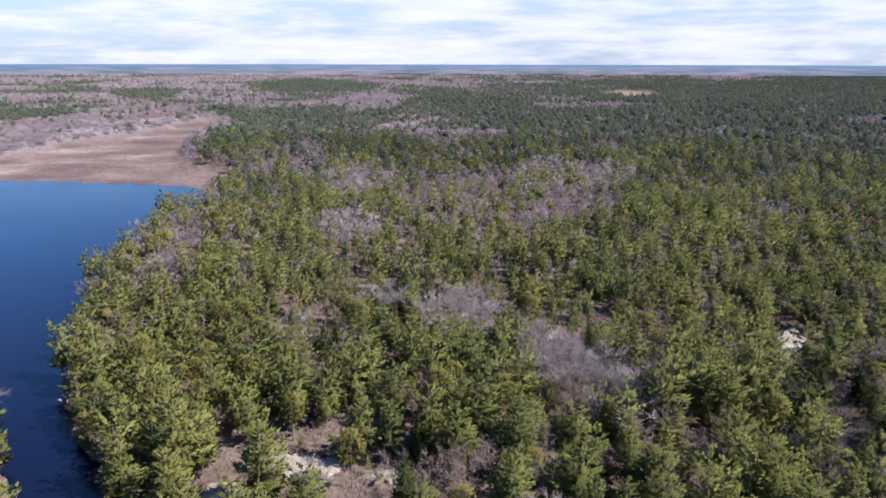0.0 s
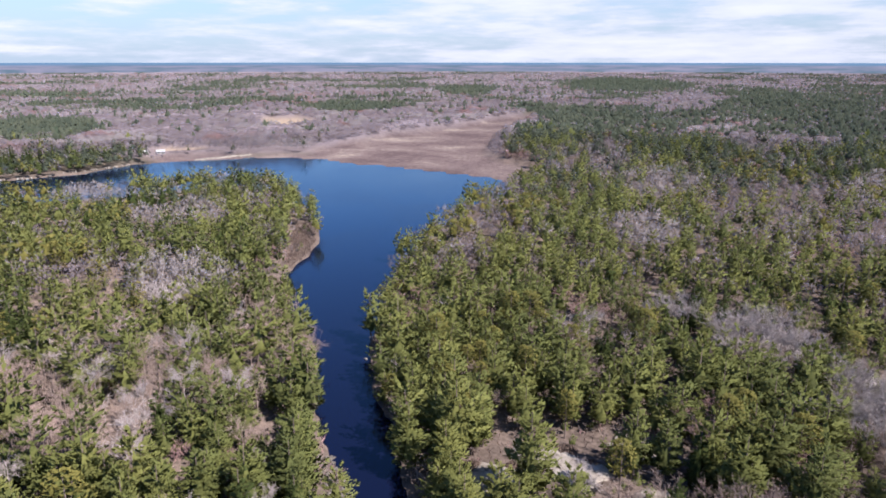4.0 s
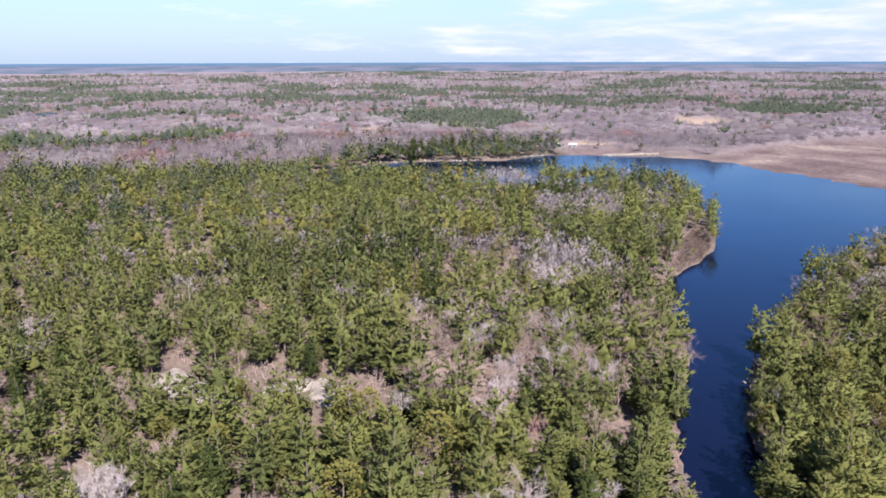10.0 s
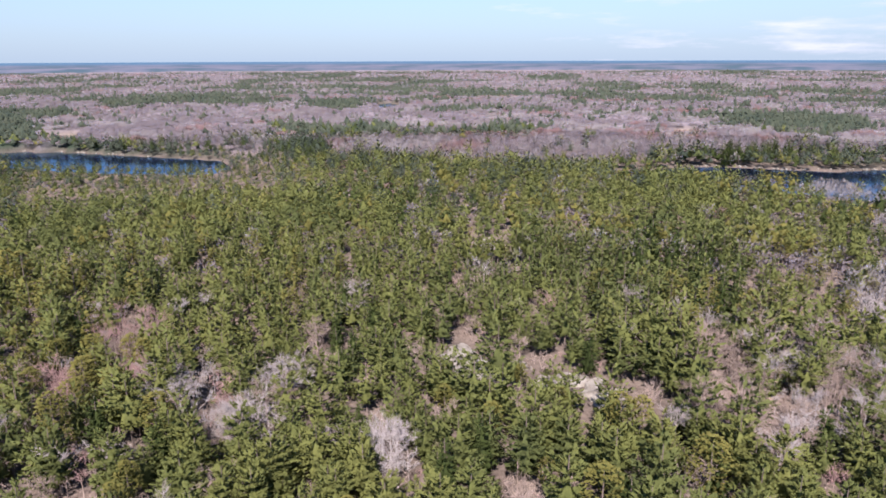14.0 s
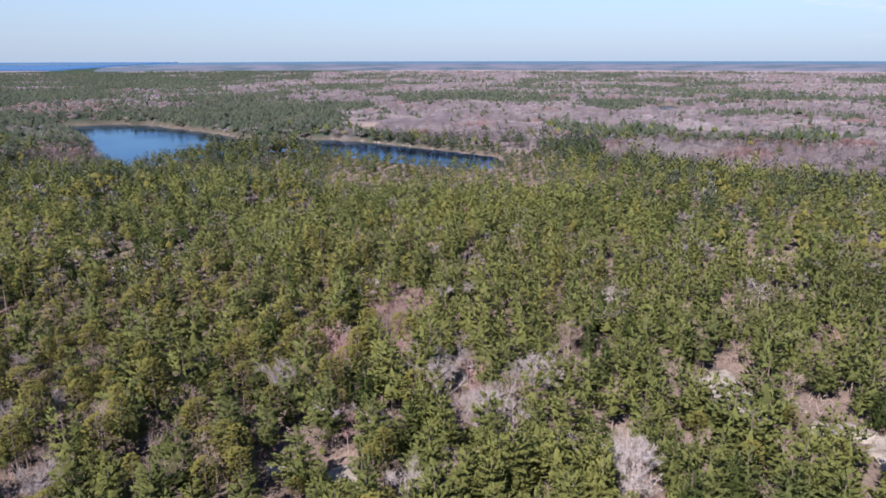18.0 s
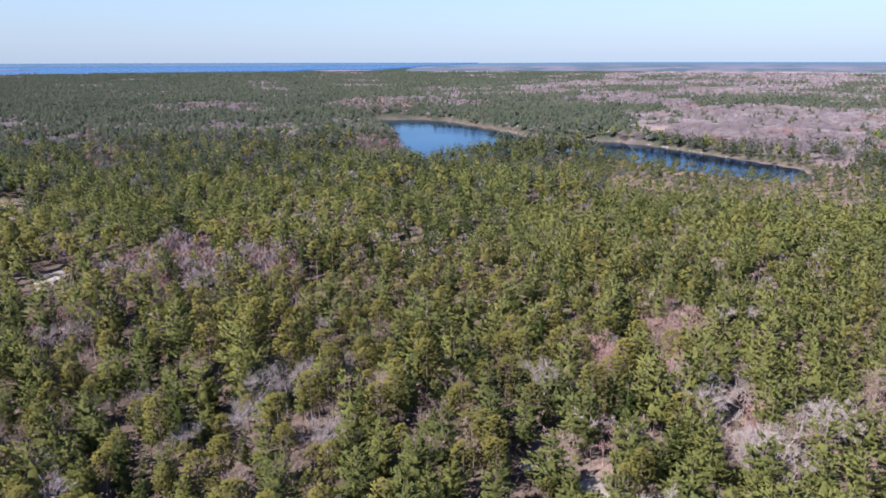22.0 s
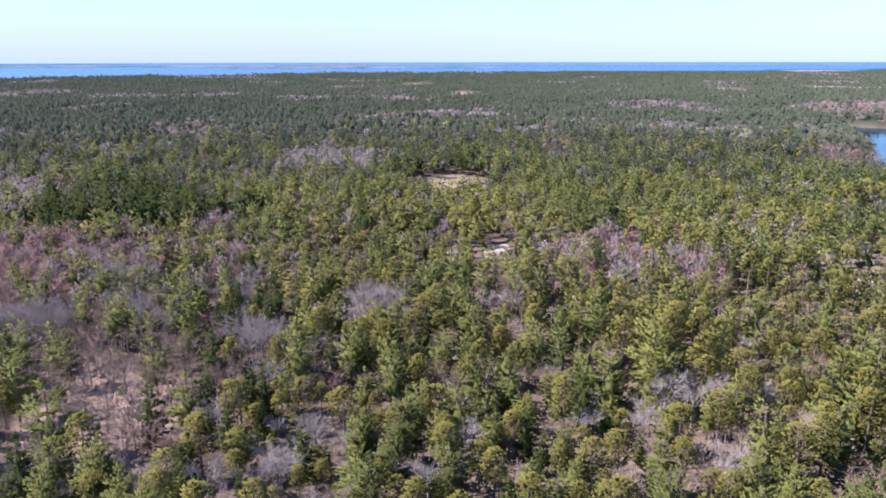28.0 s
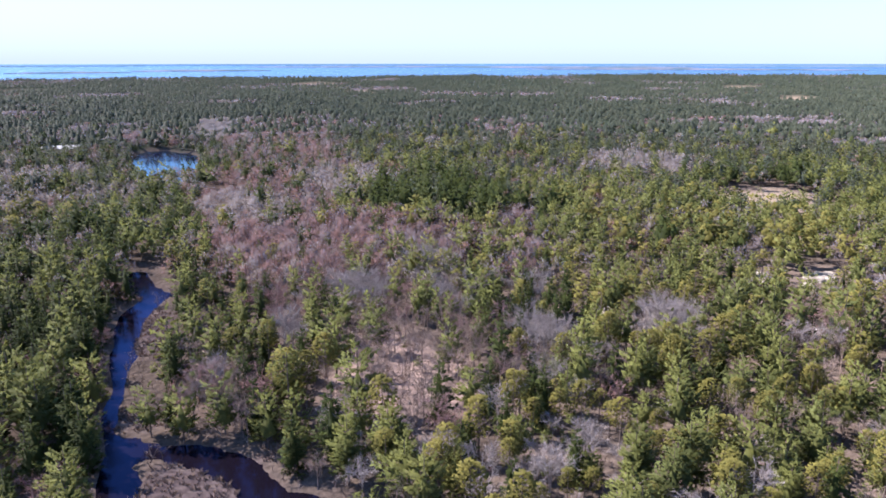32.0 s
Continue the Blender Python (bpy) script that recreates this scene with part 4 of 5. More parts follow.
def choose(x, y, u, w):
    """The kind of tree at each point, by stand; -1 where nothing grows."""
    d = shore(x, y)
    r = np.hypot(x, y)
    pale, brown = stands(x, y, PALE_STANDS + PALE_STANDS_SOUTH), stands(x, y, BROWN_STANDS + MORE_BROWN_STANDS + SOUTH_BROWN_STANDS)
    red, thin = stands(x, y, RED_STANDS), stands(x, y, THIN_WOODS)
    pines, firs = stands(x, y, PINE_STANDS), stands(x, y, SPRUCE_STANDS)
    rock, sedge, mead = np.maximum(stands(x, y, BARE_ROCK, 0.3), stands(x, y, RUBBLE, 0.2)), outline_marsh(x, y), stands(x, y, MEADOWS + FIELDS, 0.4)
    patch = rough_noise(x, y, 55, 31)
    az = np.degrees(np.arctan2(-x, y)) % 360
    olive = ((az > 105) & (az < 182) & (r < 260)) * 0.36 + 0.10 + (patch - 0.5) * 0.9
    kind = np.where(w < olive, 1, 0)
    # extra dark spruce stands in for haze far off and backlit shade sunward
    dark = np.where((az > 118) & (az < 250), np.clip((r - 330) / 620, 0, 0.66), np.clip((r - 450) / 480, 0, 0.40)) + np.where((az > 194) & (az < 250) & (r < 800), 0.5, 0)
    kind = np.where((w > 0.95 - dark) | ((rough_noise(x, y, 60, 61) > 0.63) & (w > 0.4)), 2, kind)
    bare_kind = np.where(rough_noise(x, y, 40, 71) > 0.64, 4, np.where(rough_noise(x, y, 48, 81) > 0.68, 5, 3))
    bare_kind = np.where(w > 0.93, 4, bare_kind)
    kind = np.where((u < hardwood_share(x, y)) & (pines < 0), bare_kind, kind)
    kind = np.where((pines > 0) & (u > 0.25), 2, kind)
    kind = np.where((firs > 0) & (u > 0.15), 2, kind)
    kind = np.where((stands(x, y, HEADLAND_PINES) > 0) & (u > 0.14), np.where(w < 0.75, 0, 2), kind)
    kind = np.where((brown > 0) & (u < np.where((r < 260) & (y > -100), 0.64, np.where(y < 0, 0.80, 0.86))), np.where(w > 0.80, 4, np.where((w < 0.42) & (y < 0), 5, 3)), kind)
    kind = np.where((stands(x, y, BANK_PINES, 0.2) > 0) & (u > 0.12), np.where(w < 0.14, 1, 0), kind)
    kind = np.where((red > 0) & (u < 0.72), np.where(w < 0.55, 5, 3), kind)
    # tall dark pines on the east bank shade the stream
    east = (x > 81 - (y + 115) * 0.47) & (y < -88) & (y > -310) & (d < 60)
    kind = np.where(east & (u > 0.18), np.where(w < 0.72, 2, 0), kind)
    budding = (outline_distance(x, y, SOUTH_HARDWOODS) + (rough_noise(x, y, 30, 52) - 0.5) * 24 < 0) & (firs < 0)
    kind = np.where(budding & (u < 0.78), np.where(w < 0.55, 5, np.where(w > 0.86, 4, 3)), kind)
    kind = np.where((pale > 0) & (u < np.where(r < 260, 0.78, 0.9)), 4, kind)
    kind = np.where((thin > 0) & (u < 0.8), np.where(w < 0.7, 3, 5), kind)
    homes = np.minimum(np.hypot(x - 173, y + 388), np.minimum(np.hypot(x - 392, y + 560) / 1.4, np.hypot(x + 470, y - 444)))
    none = (homes < 14) | (d < np.where((y < -95) & (x > 60) & (y > -260) & (x < 81 - (y + 115) * 0.47), np.where((y < -146) & (y > -215), 8.0, 3.2), np.where(w < 0.6, 0.1, 1.2))) | (rock > np.where(u < 0.75, -0.45, -0.22)) | (((u * 7919) % 1 < 0.15) & (r < 260) & (stands(x, y, BANK_PINES, 0.2) < 0)) | ((stands(x, y, THIN_SOIL, 0.25) > 0) & (u < 0.86)) | (stands(x, y, SWAMPS, 0.3) > 0) | (sedge > 0.4) | (outline_distance(x, y, SEDGE_ISLE) < 1.5) | (mead > 0.05) | ((thin > 0) & (w > 0.72)) | (sea_depth(x, y) > -30)
    return np.where(none, -1, kind), d


def scatter(cell, r0, r1, az0, az1, seed):
    g = np.random.default_rng(seed)
    k = np.arange(-r1, r1 + cell, cell)
    x, y = [q.ravel() for q in np.meshgrid(k, k)]
    x, y = x + g.uniform(-0.46, 0.46, x.size) * cell, y + g.uniform(-0.46, 0.46, x.size) * cell
    r, az = np.hypot(x, y), (np.degrees(np.arctan2(-x, y)) - az0) % 360 + az0
    keep = (r >= r0) & (r < r1) & (az < az1)
    x, y = x[keep], y[keep]
    u, w = g.uniform(0, 1, x.size), g.uniform(0, 1, x.size)
    kind, d = choose(x, y, u, w)
    keep = kind >= 0
    x, y, kind, d = x[keep], y[keep], kind[keep], d[keep]
    size = (0.48 + 0.98 * g.beta(2.0, 1.8, x.size)) * (0.68 + 0.64 * rough_noise(x, y, 48, 91))
    size = np.where(kind >= 3, 0.30 + size * 0.62, size)
    among = (outline_distance(x, y, SOUTH_HARDWOODS) < 0) | (np.maximum(stands(x, y, THIN_WOODS), stands(x, y, BROWN_STANDS + SOUTH_BROWN_STANDS + RED_STANDS)) > 0)
    size = np.where(among & (kind < 3), np.maximum(size, 1.0) * 1.12, size)
    low_bank = (x < -380) & (y < 10) & (y > -430) & (d < 160) & (np.hypot(x, y) < 630)
    size = np.where(low_bank, size * np.where((y < -40) & (y > -0.435 * -x), 0.56, 0.78), size)
    # a taller grove on the near shore hides the middle of the west lake
    grove = (np.hypot(x + 545, y + 292) < 42) & (kind < 3)
    size = np.where(grove, np.maximum(size, 0.8) * 1.45, size)
    size = np.where((d < 9) & (kind < 3) & ~low_bank, np.maximum(size, 0.85), size)
    east = (x > 81 - (y + 115) * 0.47) & (y < -88) & (y > -310) & (d < 60) & (kind < 3)
    east |= (stands(x, y, BANK_PINES, 0.2) > 0) & (kind < 3)
    size = np.where(east, np.maximum(size, 0.9) * 1.15, size)
    size = np.where((stands(x, y, SPRUCE_STANDS) > 0) & (kind == 2), np.maximum(size, 0.9) * 1.3, size)
    if r0 > 1000:
        size *= 1.08
    return x, y, land_height(x, y, d), kind, size, g.uniform(0, 6.283, x.size), g.uniform(0, 1, x.size)


def woods(name, label, mat, crowns, trees):
    """Many trees as one mesh: each takes one of the crown shapes, turned and scaled."""
    x, y, z, size, yaw, tone = trees
    vs, fs, ts, count = [], [], [], 0
    ns = []
    for j, (cv, cf, *cn) in enumerate(crowns):
        k = np.arange(len(x)) % len(crowns) == j
        n = int(k.sum())
        if not n:
            continue
        c, s = np.cos(yaw[k])[:, None], np.sin(yaw[k])[:, None]
        px = (cv[None, :, 0] * c - cv[None, :, 1] * s) * size[k][:, None] + x[k][:, None]
        py = (cv[None, :, 0] * s + cv[None, :, 1] * c) * size[k][:, None] + y[k][:, None]
        pz = cv[None, :, 2] * size[k][:, None] + z[k][:, None]
        vs.append(np.stack([px, py, pz], -1).reshape(-1, 3))
        if cn and cn[0] is not None:
            q = cn[0]
            ns.append(np.stack([q[None, :, 0] * c - q[None, :, 1] * s, q[None, :, 0] * s + q[None, :, 1] * c, np.repeat(q[None, :, 2], n, 0)], -1).reshape(-1, 3))
        fs.append((cf[None] + (np.arange(n) * len(cv))[:, None, None]).reshape(-1, 3) + count)
        ts.append(np.repeat(tone[k], len(cv)))
        count += n * len(cv)
    if not vs:
        return None
    me = mesh_from(name, np.concatenate(vs), np.concatenate(fs), mat, bool(ns), (("tone", np.concatenate(ts)),), np.concatenate(ns) if ns else None)
    return tagged(new(name, me), label, "woods", kind="stuff")


def part(name, me, parent, label=""):
    ob = new(name, me)
    ob.parent = parent
    return tagged(ob, label)


NAMES = list(KINDS)
# single trees on the ground nearest to the hover point, at most 300 of a kind
near_x, near_y, near_z, near_kind, near_size, near_yaw, near_tone = scatter(5.1, 84, 225, -38, 222, 11)
KEY_PINES = [(77, -130, 1.0), (69, -129, 1.1), (61, -132, 1.2), (67, -161, 1.0), (90, -177, 1.15), (79, -187, 1.1), (109, -216, 1.2), (29, -198, 1.1), (62, -245, 1.1), (-37, -150, 1.3), (9, -144, 1.1), (36, -112, 1.3), (30, -117, 1.25),
             (45, -131, 1.1), (13, -200, 1.15), (-60, -132, 1.1), (-11, -160, 1.0), (50, -128, 1.15)]
KEY_SPRUCES = [(-24, -160, 1.15), (-20, -192, 1.25), (-99, 66, 1.0), (-388, 566, 1.3)]
# a tall dark row along the far bank of the lake, and tall trees on the east bank of the stream
for q in range(34):
    KEY_SPRUCES.append((-461 - 36 * math.sin(q * 0.075) - 5 * (q * 0.618 % 1) - 4, 262 + q * 3.5 + 4 * (q * 0.41 % 1), 1.2 + 0.55 * (q * 0.618 % 1)))
for q in range(15):
    bank = (91.5 + q * 3.5 + 5 * (q * 0.618 % 1), -114 - q * 7.0 - 3 * (q * 0.41 % 1), 1.15 + 0.4 * (q * 0.77 % 1))
    (KEY_PINES if q % 3 else KEY_SPRUCES).append(bank)
KEY_ASPENS = [(-153, -13, 1.1), (-117, 9, 1.15), (-148, -17, 1.0), (-150, -33, 1.0), (-111, 89, 1.0), (-12, -176, 1.0), (-6, -180, 1.0)]
# clumps of large pale aspens: middle, count, spread
for cx, cy, count, spread in ((48, -206, 7, 9), (-8, -179, 5, 6), (-42, -196, 5, 6), (31, -246, 6, 9), (22, -208, 3, 4), (60, -174, 3, 5), (-20, 202, 4, 6), (6, 198, 6, 8), (26, 166, 4, 7), (42, 144, 4, 8), (34, 154, 3, 7)):
    for q in range(count):
        KEY_ASPENS.append((cx + spread * math.sqrt(q / count) * math.cos(q * 2.4 + cx), cy + spread * math.sqrt(q / count) * math.sin(q * 2.4 + cx), 1.05 + 0.3 * (q * 0.618 % 1)))
for table, k in ((KEY_PINES, 0), (KEY_SPRUCES, 2), (KEY_ASPENS, 4)):
    table = [row for row in table if shore(np.array([row[0]], float), np.array([row[1]], float))[0] > 0.6]
    for x, y, size in table:
        clear = np.hypot(near_x - x, near_y - y) > 3.4
        near_x, near_y, near_z, near_kind, near_size, near_yaw, near_tone = [q[clear] for q in (near_x, near_y, near_z, near_kind, near_size, near_yaw, near_tone)]
    xs, ys, ss = [np.array(q, float) for q in zip(*table)]
    more = (xs, ys, land_height(xs, ys), np.full(len(xs), k), ss, xs % 6.28, (ys * 0.37) % 1)
    near_x, near_y, near_z, near_kind, near_size, near_yaw, near_tone = [np.concatenate([q, m]) for q, m in zip((near_x, near_y, near_z, near_kind, near_size, near_yaw, near_tone), more)]
order = np.argsort(np.hypot(near_x, near_y))
single = np.zeros(len(near_x), bool)
for k, kind in enumerate(NAMES):
    mine = [i for i in order if near_kind[i] == k]
    height, leaf, bark, label = KINDS[kind]
    shapes = []
    for v in range(5):
        cv, cf, cn = crown_of(kind, 0, 100 + 10 * k + v)
        tv, tf = trunk_shape(height * (0.93 if k < 3 else 0.8), 0.19 if k < 3 else 0.13, 0.04)
        shapes.append((mesh_from("crown", cv, cf, leaf, cn is not None, (), cn), mesh_from("trunk", tv, tf, bark, True)))
    masters = []
    for n, i in enumerate(mine[:300]):
        single[i] = True
        m = pose(near_x[i], near_y[i], near_z[i], 0, 0, math.degrees(near_yaw[i])) @ Matrix.Diagonal((near_size[i], near_size[i], near_size[i], 1))
        if n < len(shapes):
            tree = tagged(new(kind), label, "tree", group="trees near the water")
            part("trunk", shapes[n][1], tree)
            part("crown", shapes[n][0], tree)
            tree.matrix_world = m
            masters.append(tree)
        else:
            twin = copy_thing(masters[n % len(shapes)], m)
            twin.matrix_basis = m

TEXT = {"white_pine": "dense green white pine woods", "red_pine": "olive-brown pine woods", "spruce": "dark spruce among the pines",
        "bare_maple": "leafless mauve-brown hardwoods", "bare_aspen": "leafless pale grey aspens", "red_maple": "leafless maples with red buds"}


def fill(batch, level, skip=None, shapes=5):
    x, y, z, kind, size, yaw, tone = batch
    for k, name in enumerate(NAMES):
        mine = kind == k
        if skip is not None:
            mine &= ~skip
        height, leaf, bark = KINDS[name][:3]
        crowns = [crown_of(name, level, int(500 + 50 * level) + 10 * k + v) for v in range(shapes)]
        trees = [q[mine] for q in (x, y, z, size, yaw, tone)]
        mass = {3: M_HAZED_MAUVE_CANOPY, 4: M_GREY_CANOPY, 5: M_RED_CANOPY}.get(k)
        if mass and level >= 1.8:
            woods(name + "_canopy", TEXT[name], mass, crowns, trees)
        elif mass:
            away = np.hypot(trees[0], trees[1]) > 235
            woods(name + "_woods", TEXT[name], leaf, crowns, [q[~away] for q in trees])
            soft = [crown_of(name, 2, 720 + 10 * k + v) for v in range(shapes)]
            woods(name + "_canopy", TEXT[name], mass, soft, [q[away] for q in trees])
        else:
            # with distance more and more of the pines take the canopy colour that holds the haze
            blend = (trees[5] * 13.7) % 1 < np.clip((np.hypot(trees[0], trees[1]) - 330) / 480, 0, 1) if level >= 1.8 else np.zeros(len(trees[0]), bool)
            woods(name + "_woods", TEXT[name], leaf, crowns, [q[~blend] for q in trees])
            woods(name + "_woods", TEXT[name], M_HAZED_PINE_CANOPY, crowns, [q[blend] for q in trees])
        if level < 1.8:
            sticks = [trunk_shape(height * (0.9 if k < 3 else 0.7), 0.18 if k < 3 else 0.12, 0.05, 3, 0, 2)]
            woods("trunks", "slender trunks of the standing woods", bark, sticks, trees)


near = (near_x, near_y, near_z, near_kind, near_size, near_yaw, near_tone)
beyond = np.hypot(near_x, near_y) > 180
fill(near, 1, single | beyond)
fill(near, 1.5, single | ~beyond)
fill(scatter(5.1, 225, 280, -38, 222, 12), 1.5)
# hardwood stands stand closer than the pines
close_by = scatter(4.4, 100, 330, -38, 222, 18)
open_woods = (close_by[3] >= 3) & (np.maximum(stands(close_by[0], close_by[1], PALE_STANDS + PALE_STANDS_SOUTH + BROWN_STANDS), stands(close_by[0], close_by[1], RED_STANDS + MORE_BROWN_STANDS + SOUTH_BROWN_STANDS + THIN_WOODS)) > 0)
fill(close_by, 1.5, ~open_woods)
fill(scatter(5.4, 280, 430, -38, 222, 19), 1.8)
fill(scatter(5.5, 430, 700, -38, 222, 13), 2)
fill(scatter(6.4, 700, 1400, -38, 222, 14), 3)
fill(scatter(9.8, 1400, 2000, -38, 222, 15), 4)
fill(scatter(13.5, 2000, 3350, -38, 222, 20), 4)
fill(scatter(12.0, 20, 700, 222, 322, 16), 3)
fill(scatter(6.0, 20, 84, -38, 222, 17), 2)


# ---- undergrowth, outcrops and boulders ----
def build_undergrowth():
    g = np.random.default_rng(23)
    k = np.arange(-300, 302, 3.0)
    x, y = [q.ravel() for q in np.meshgrid(k, k)]
    x, y = x + g.uniform(-1.4, 1.4, x.size), y + g.uniform(-1.4, 1.4, x.size)
    r, az = np.hypot(x, y), (np.degrees(np.arctan2(-x, y)) + 38) % 360 - 38
    keep = (r > 84) & (az < 222) & (((r < 255) & (g.uniform(0, 1, x.size) < 0.9)) | (stands(x, y, SWAMPS, 0.3) > 0))
    x, y = x[keep], y[keep]
    d = shore(x, y)
    keep = (d > -0.1) & (stands(x, y, BARE_ROCK, 0.3) < 0.1) & (g.uniform(0, 1, x.size) < np.where(outline_marsh(x, y) > 0.4, 0.06, np.where(stands(x, y, THIN_WOODS) > 0, 0.35, 1.0)))
    x, y, d = x[keep], y[keep], d[keep]
    z = land_height(x, y, d)
    pick = g.uniform(0, 1, x.size) + (rough_noise(x, y, 30, 66) - 0.5) * 0.8
    pick = np.where((d < 4) & (pick > 0.6), pick - 0.35, pick)
    # young pines and brushwood close the gaps round the bare rock
    pick = np.where((stands(x, y, THIN_SOIL, 0.25) > -0.2) & (pick > 0.34), 0.95, pick)
    size, yaw, tone = g.uniform(0.16, 0.42, x.size) * np.where(d < 4, 1.25, 1.0), g.uniform(0, 6.28, x.size), g.uniform(0, 1, x.size)
    for name, label, mat, lo, hi in (("brushwood", "low leafless brown brushwood on the forest floor", M_SHRUB, -9, 0.40), ("saplings", "leafless mauve saplings under the trees", M_MAUVE, 0.40, 0.74),
                                     ("red_brush", "low shrubs with reddish twigs", M_RED, 0.74, 0.84), ("pine_saplings", "small young green pines", M_WHITE_PINE, 0.84, 9)):
        mine = (pick >= lo) & (pick < hi)
        if mat is M_WHITE_PINE:
            shapes = [crown_of("white_pine", 2, 900 + v) for v in range(5)]
        else:
            shapes = [bare_crown(900 + v, 10.5, 4.6, 0.08, 4, 24, 0.26, 0.8) for v in range(5)]
        woods(name, label, mat, shapes, [q[mine] for q in (x, y, z, size, yaw, tone)])


build_undergrowth()


def build_swamp_shrubs():
    g = np.random.default_rng(29)
    x, y = g.uniform(-225, -145, 6000), g.uniform(195, 290, 6000)
    keep = (stands(x, y, SWAMPS, 0.35) > -0.1) & (shore(x, y) > -0.3)
    x, y = x[keep], y[keep]
    shapes = [bare_crown(950 + v, 10.5, 6.0, 0.05, 4, 30, 0.3, 0.9) for v in range(5)]
    woods("swamp_shrubs", "dense low mauve-brown shrubs at the water", M_SHRUB, shapes, [x, y, land_height(x, y), g.uniform(0.13, 0.26, x.size), g.uniform(0, 6.28, x.size), g.uniform(0, 1, x.size)])


build_swamp_shrubs()


def granite_outcrop(n, x, y, w, d, turn):
    """A low whaleback of bare granite with a broken, half-buried edge."""
    rings, spokes = 12, 40
    g = np.random.default_rng(300 + n)
    a = np.arange(spokes) * 6.28319 / spokes
    rag = 1 + 0.25 * np.sin(a * 2 + g.uniform(0, 6)) + 0.16 * np.sin(a * 5 + g.uniform(0, 6)) + g.normal(0, 0.06, spokes)
    c, s = math.cos(radians(turn)), math.sin(radians(turn))
    v = []
    for k in range(rings + 1):
        q = k / rings
        u, t = np.cos(a) * rag * w * q, np.sin(a) * rag * d * q
        px, py = x + u * c - t * s, y + u * s + t * c
        ledge = np.floor(rough_noise(px, py, 2.6, 7 + n) * 5) / 5 * 0.55
        top = 0.30 + 0.55 * (1 - q * q) + ledge * (1 - q ** 4) + 0.25 * rough_noise(px, py, 1.1, 9) - 1.3 * max(0, q - 0.86) / 0.14
        v.append(np.column_stack([px, py, land_height(px, py) + top]))
    i = np.arange(spokes)
    f = np.concatenate([np.column_stack([k * spokes + i, (k + 1) * spokes + i, (k + 1) * spokes + (i + 1) % spokes, k * spokes + (i + 1) % spokes]) for k in range(rings)])
    v = np.concatenate(v)
    v -= [x, y, 0]
    ob = new("granite_outcrop", mesh_from("granite_outcrop", v, f, M_ROCK, False))
    ob.location = (x, y, 0)
    return tagged(ob, "bare pale granite outcrop with dark lichen stains", "rock", group="granite outcrops in the woods")


for n, row in enumerate(BARE_ROCK):
    granite_outcrop(n, *row)


granite_outcrop(90, -414, 460.5, 3.2, 21, -31)


def heath_mound(n, x, y, w):
    """A rounded cushion of brown heath: many short twigs over a low dome."""
    g = np.random.default_rng(400 + n)
    count = 420
    r, a = w * np.sqrt(g.uniform(0, 1, count)), g.uniform(0, 6.283, count)
    dome = 0.85 * np.sqrt(np.maximum(0.02, 1 - (r / w) ** 2)) * min(1, w / 2)
    base = np.column_stack([r * np.cos(a), r * np.sin(a), dome * 0.3])
    tip = base + np.column_stack([g.normal(0, 0.25, count), g.normal(0, 0.25, count), dome * 0.8 + g.uniform(0.1, 0.3, count)])
    v, f = slivers(base, tip, np.full(count, 0.3), g)
    ob = new("heath_bush", mesh_from("heath_bush", v, f, M_SHRUB))
    z = float(land_height(np.array([float(x)]), np.array([float(y)]))[0])
    ob.location = (x, y, z + 0.5)
    return tagged(ob, "low rounded brown heath bush on bare rock", "shrub", group="heath bushes")


for n, (x, y, w) in enumerate([(-166, 37, 3.0), (-144, 63, 2.2), (-33, 117, 1.8), (-36, 121, 1.6), (-30, 127, 2.2), (-24, 124, 1.5), (-38, 116, 1.6), (-21, 131, 1.7), (-153, 51, 1.8), (-105, -50, 2.4), (-112, -62, 1.8), (-46, 113, 2.0)]):
    heath_mound(n, x, y, w)


def boulder_mesh(seed, mat=M_ROCK):
    g = np.random.default_rng(seed)
    bm = bmesh.new()
    bmesh.ops.create_icosphere(bm, subdivisions=2, radius=0.5)
    flat = [(Vector(unit(g.uniform(0, 6.28), g.uniform(-0.4, 1.4)).tolist()), g.uniform(0.26, 0.42)) for _ in range(7)]
    for vert in bm.verts:
        for normal, reach in flat:
            over = vert.co.dot(normal) - reach
            if over > 0:
                vert.co -= normal * over
        vert.co.z *= 0.72
    me = bpy.data.meshes.new("boulder")
    bm.to_mesh(me)
    bm.free()
    me.materials.append(mat)
    return me


BOULDERS = [boulder_mesh(600 + k) for k in range(6)]


STONES = [boulder_mesh(640 + k, M_RUBBLE) for k in range(6)]


def boulder(x, y, z, size, g, label, group):
    ob = new("boulder", (STONES if "rubble" in label else BOULDERS)[int(g.integers(0, 6))])
    ob.matrix_world = pose(x, y, z, g.uniform(-12, 12), g.uniform(-12, 12), g.uniform(0, 360)) @ Matrix.Diagonal((size * g.uniform(0.8, 1.3), size, size, 1))
    return tagged(ob, label, "rock", group=group)


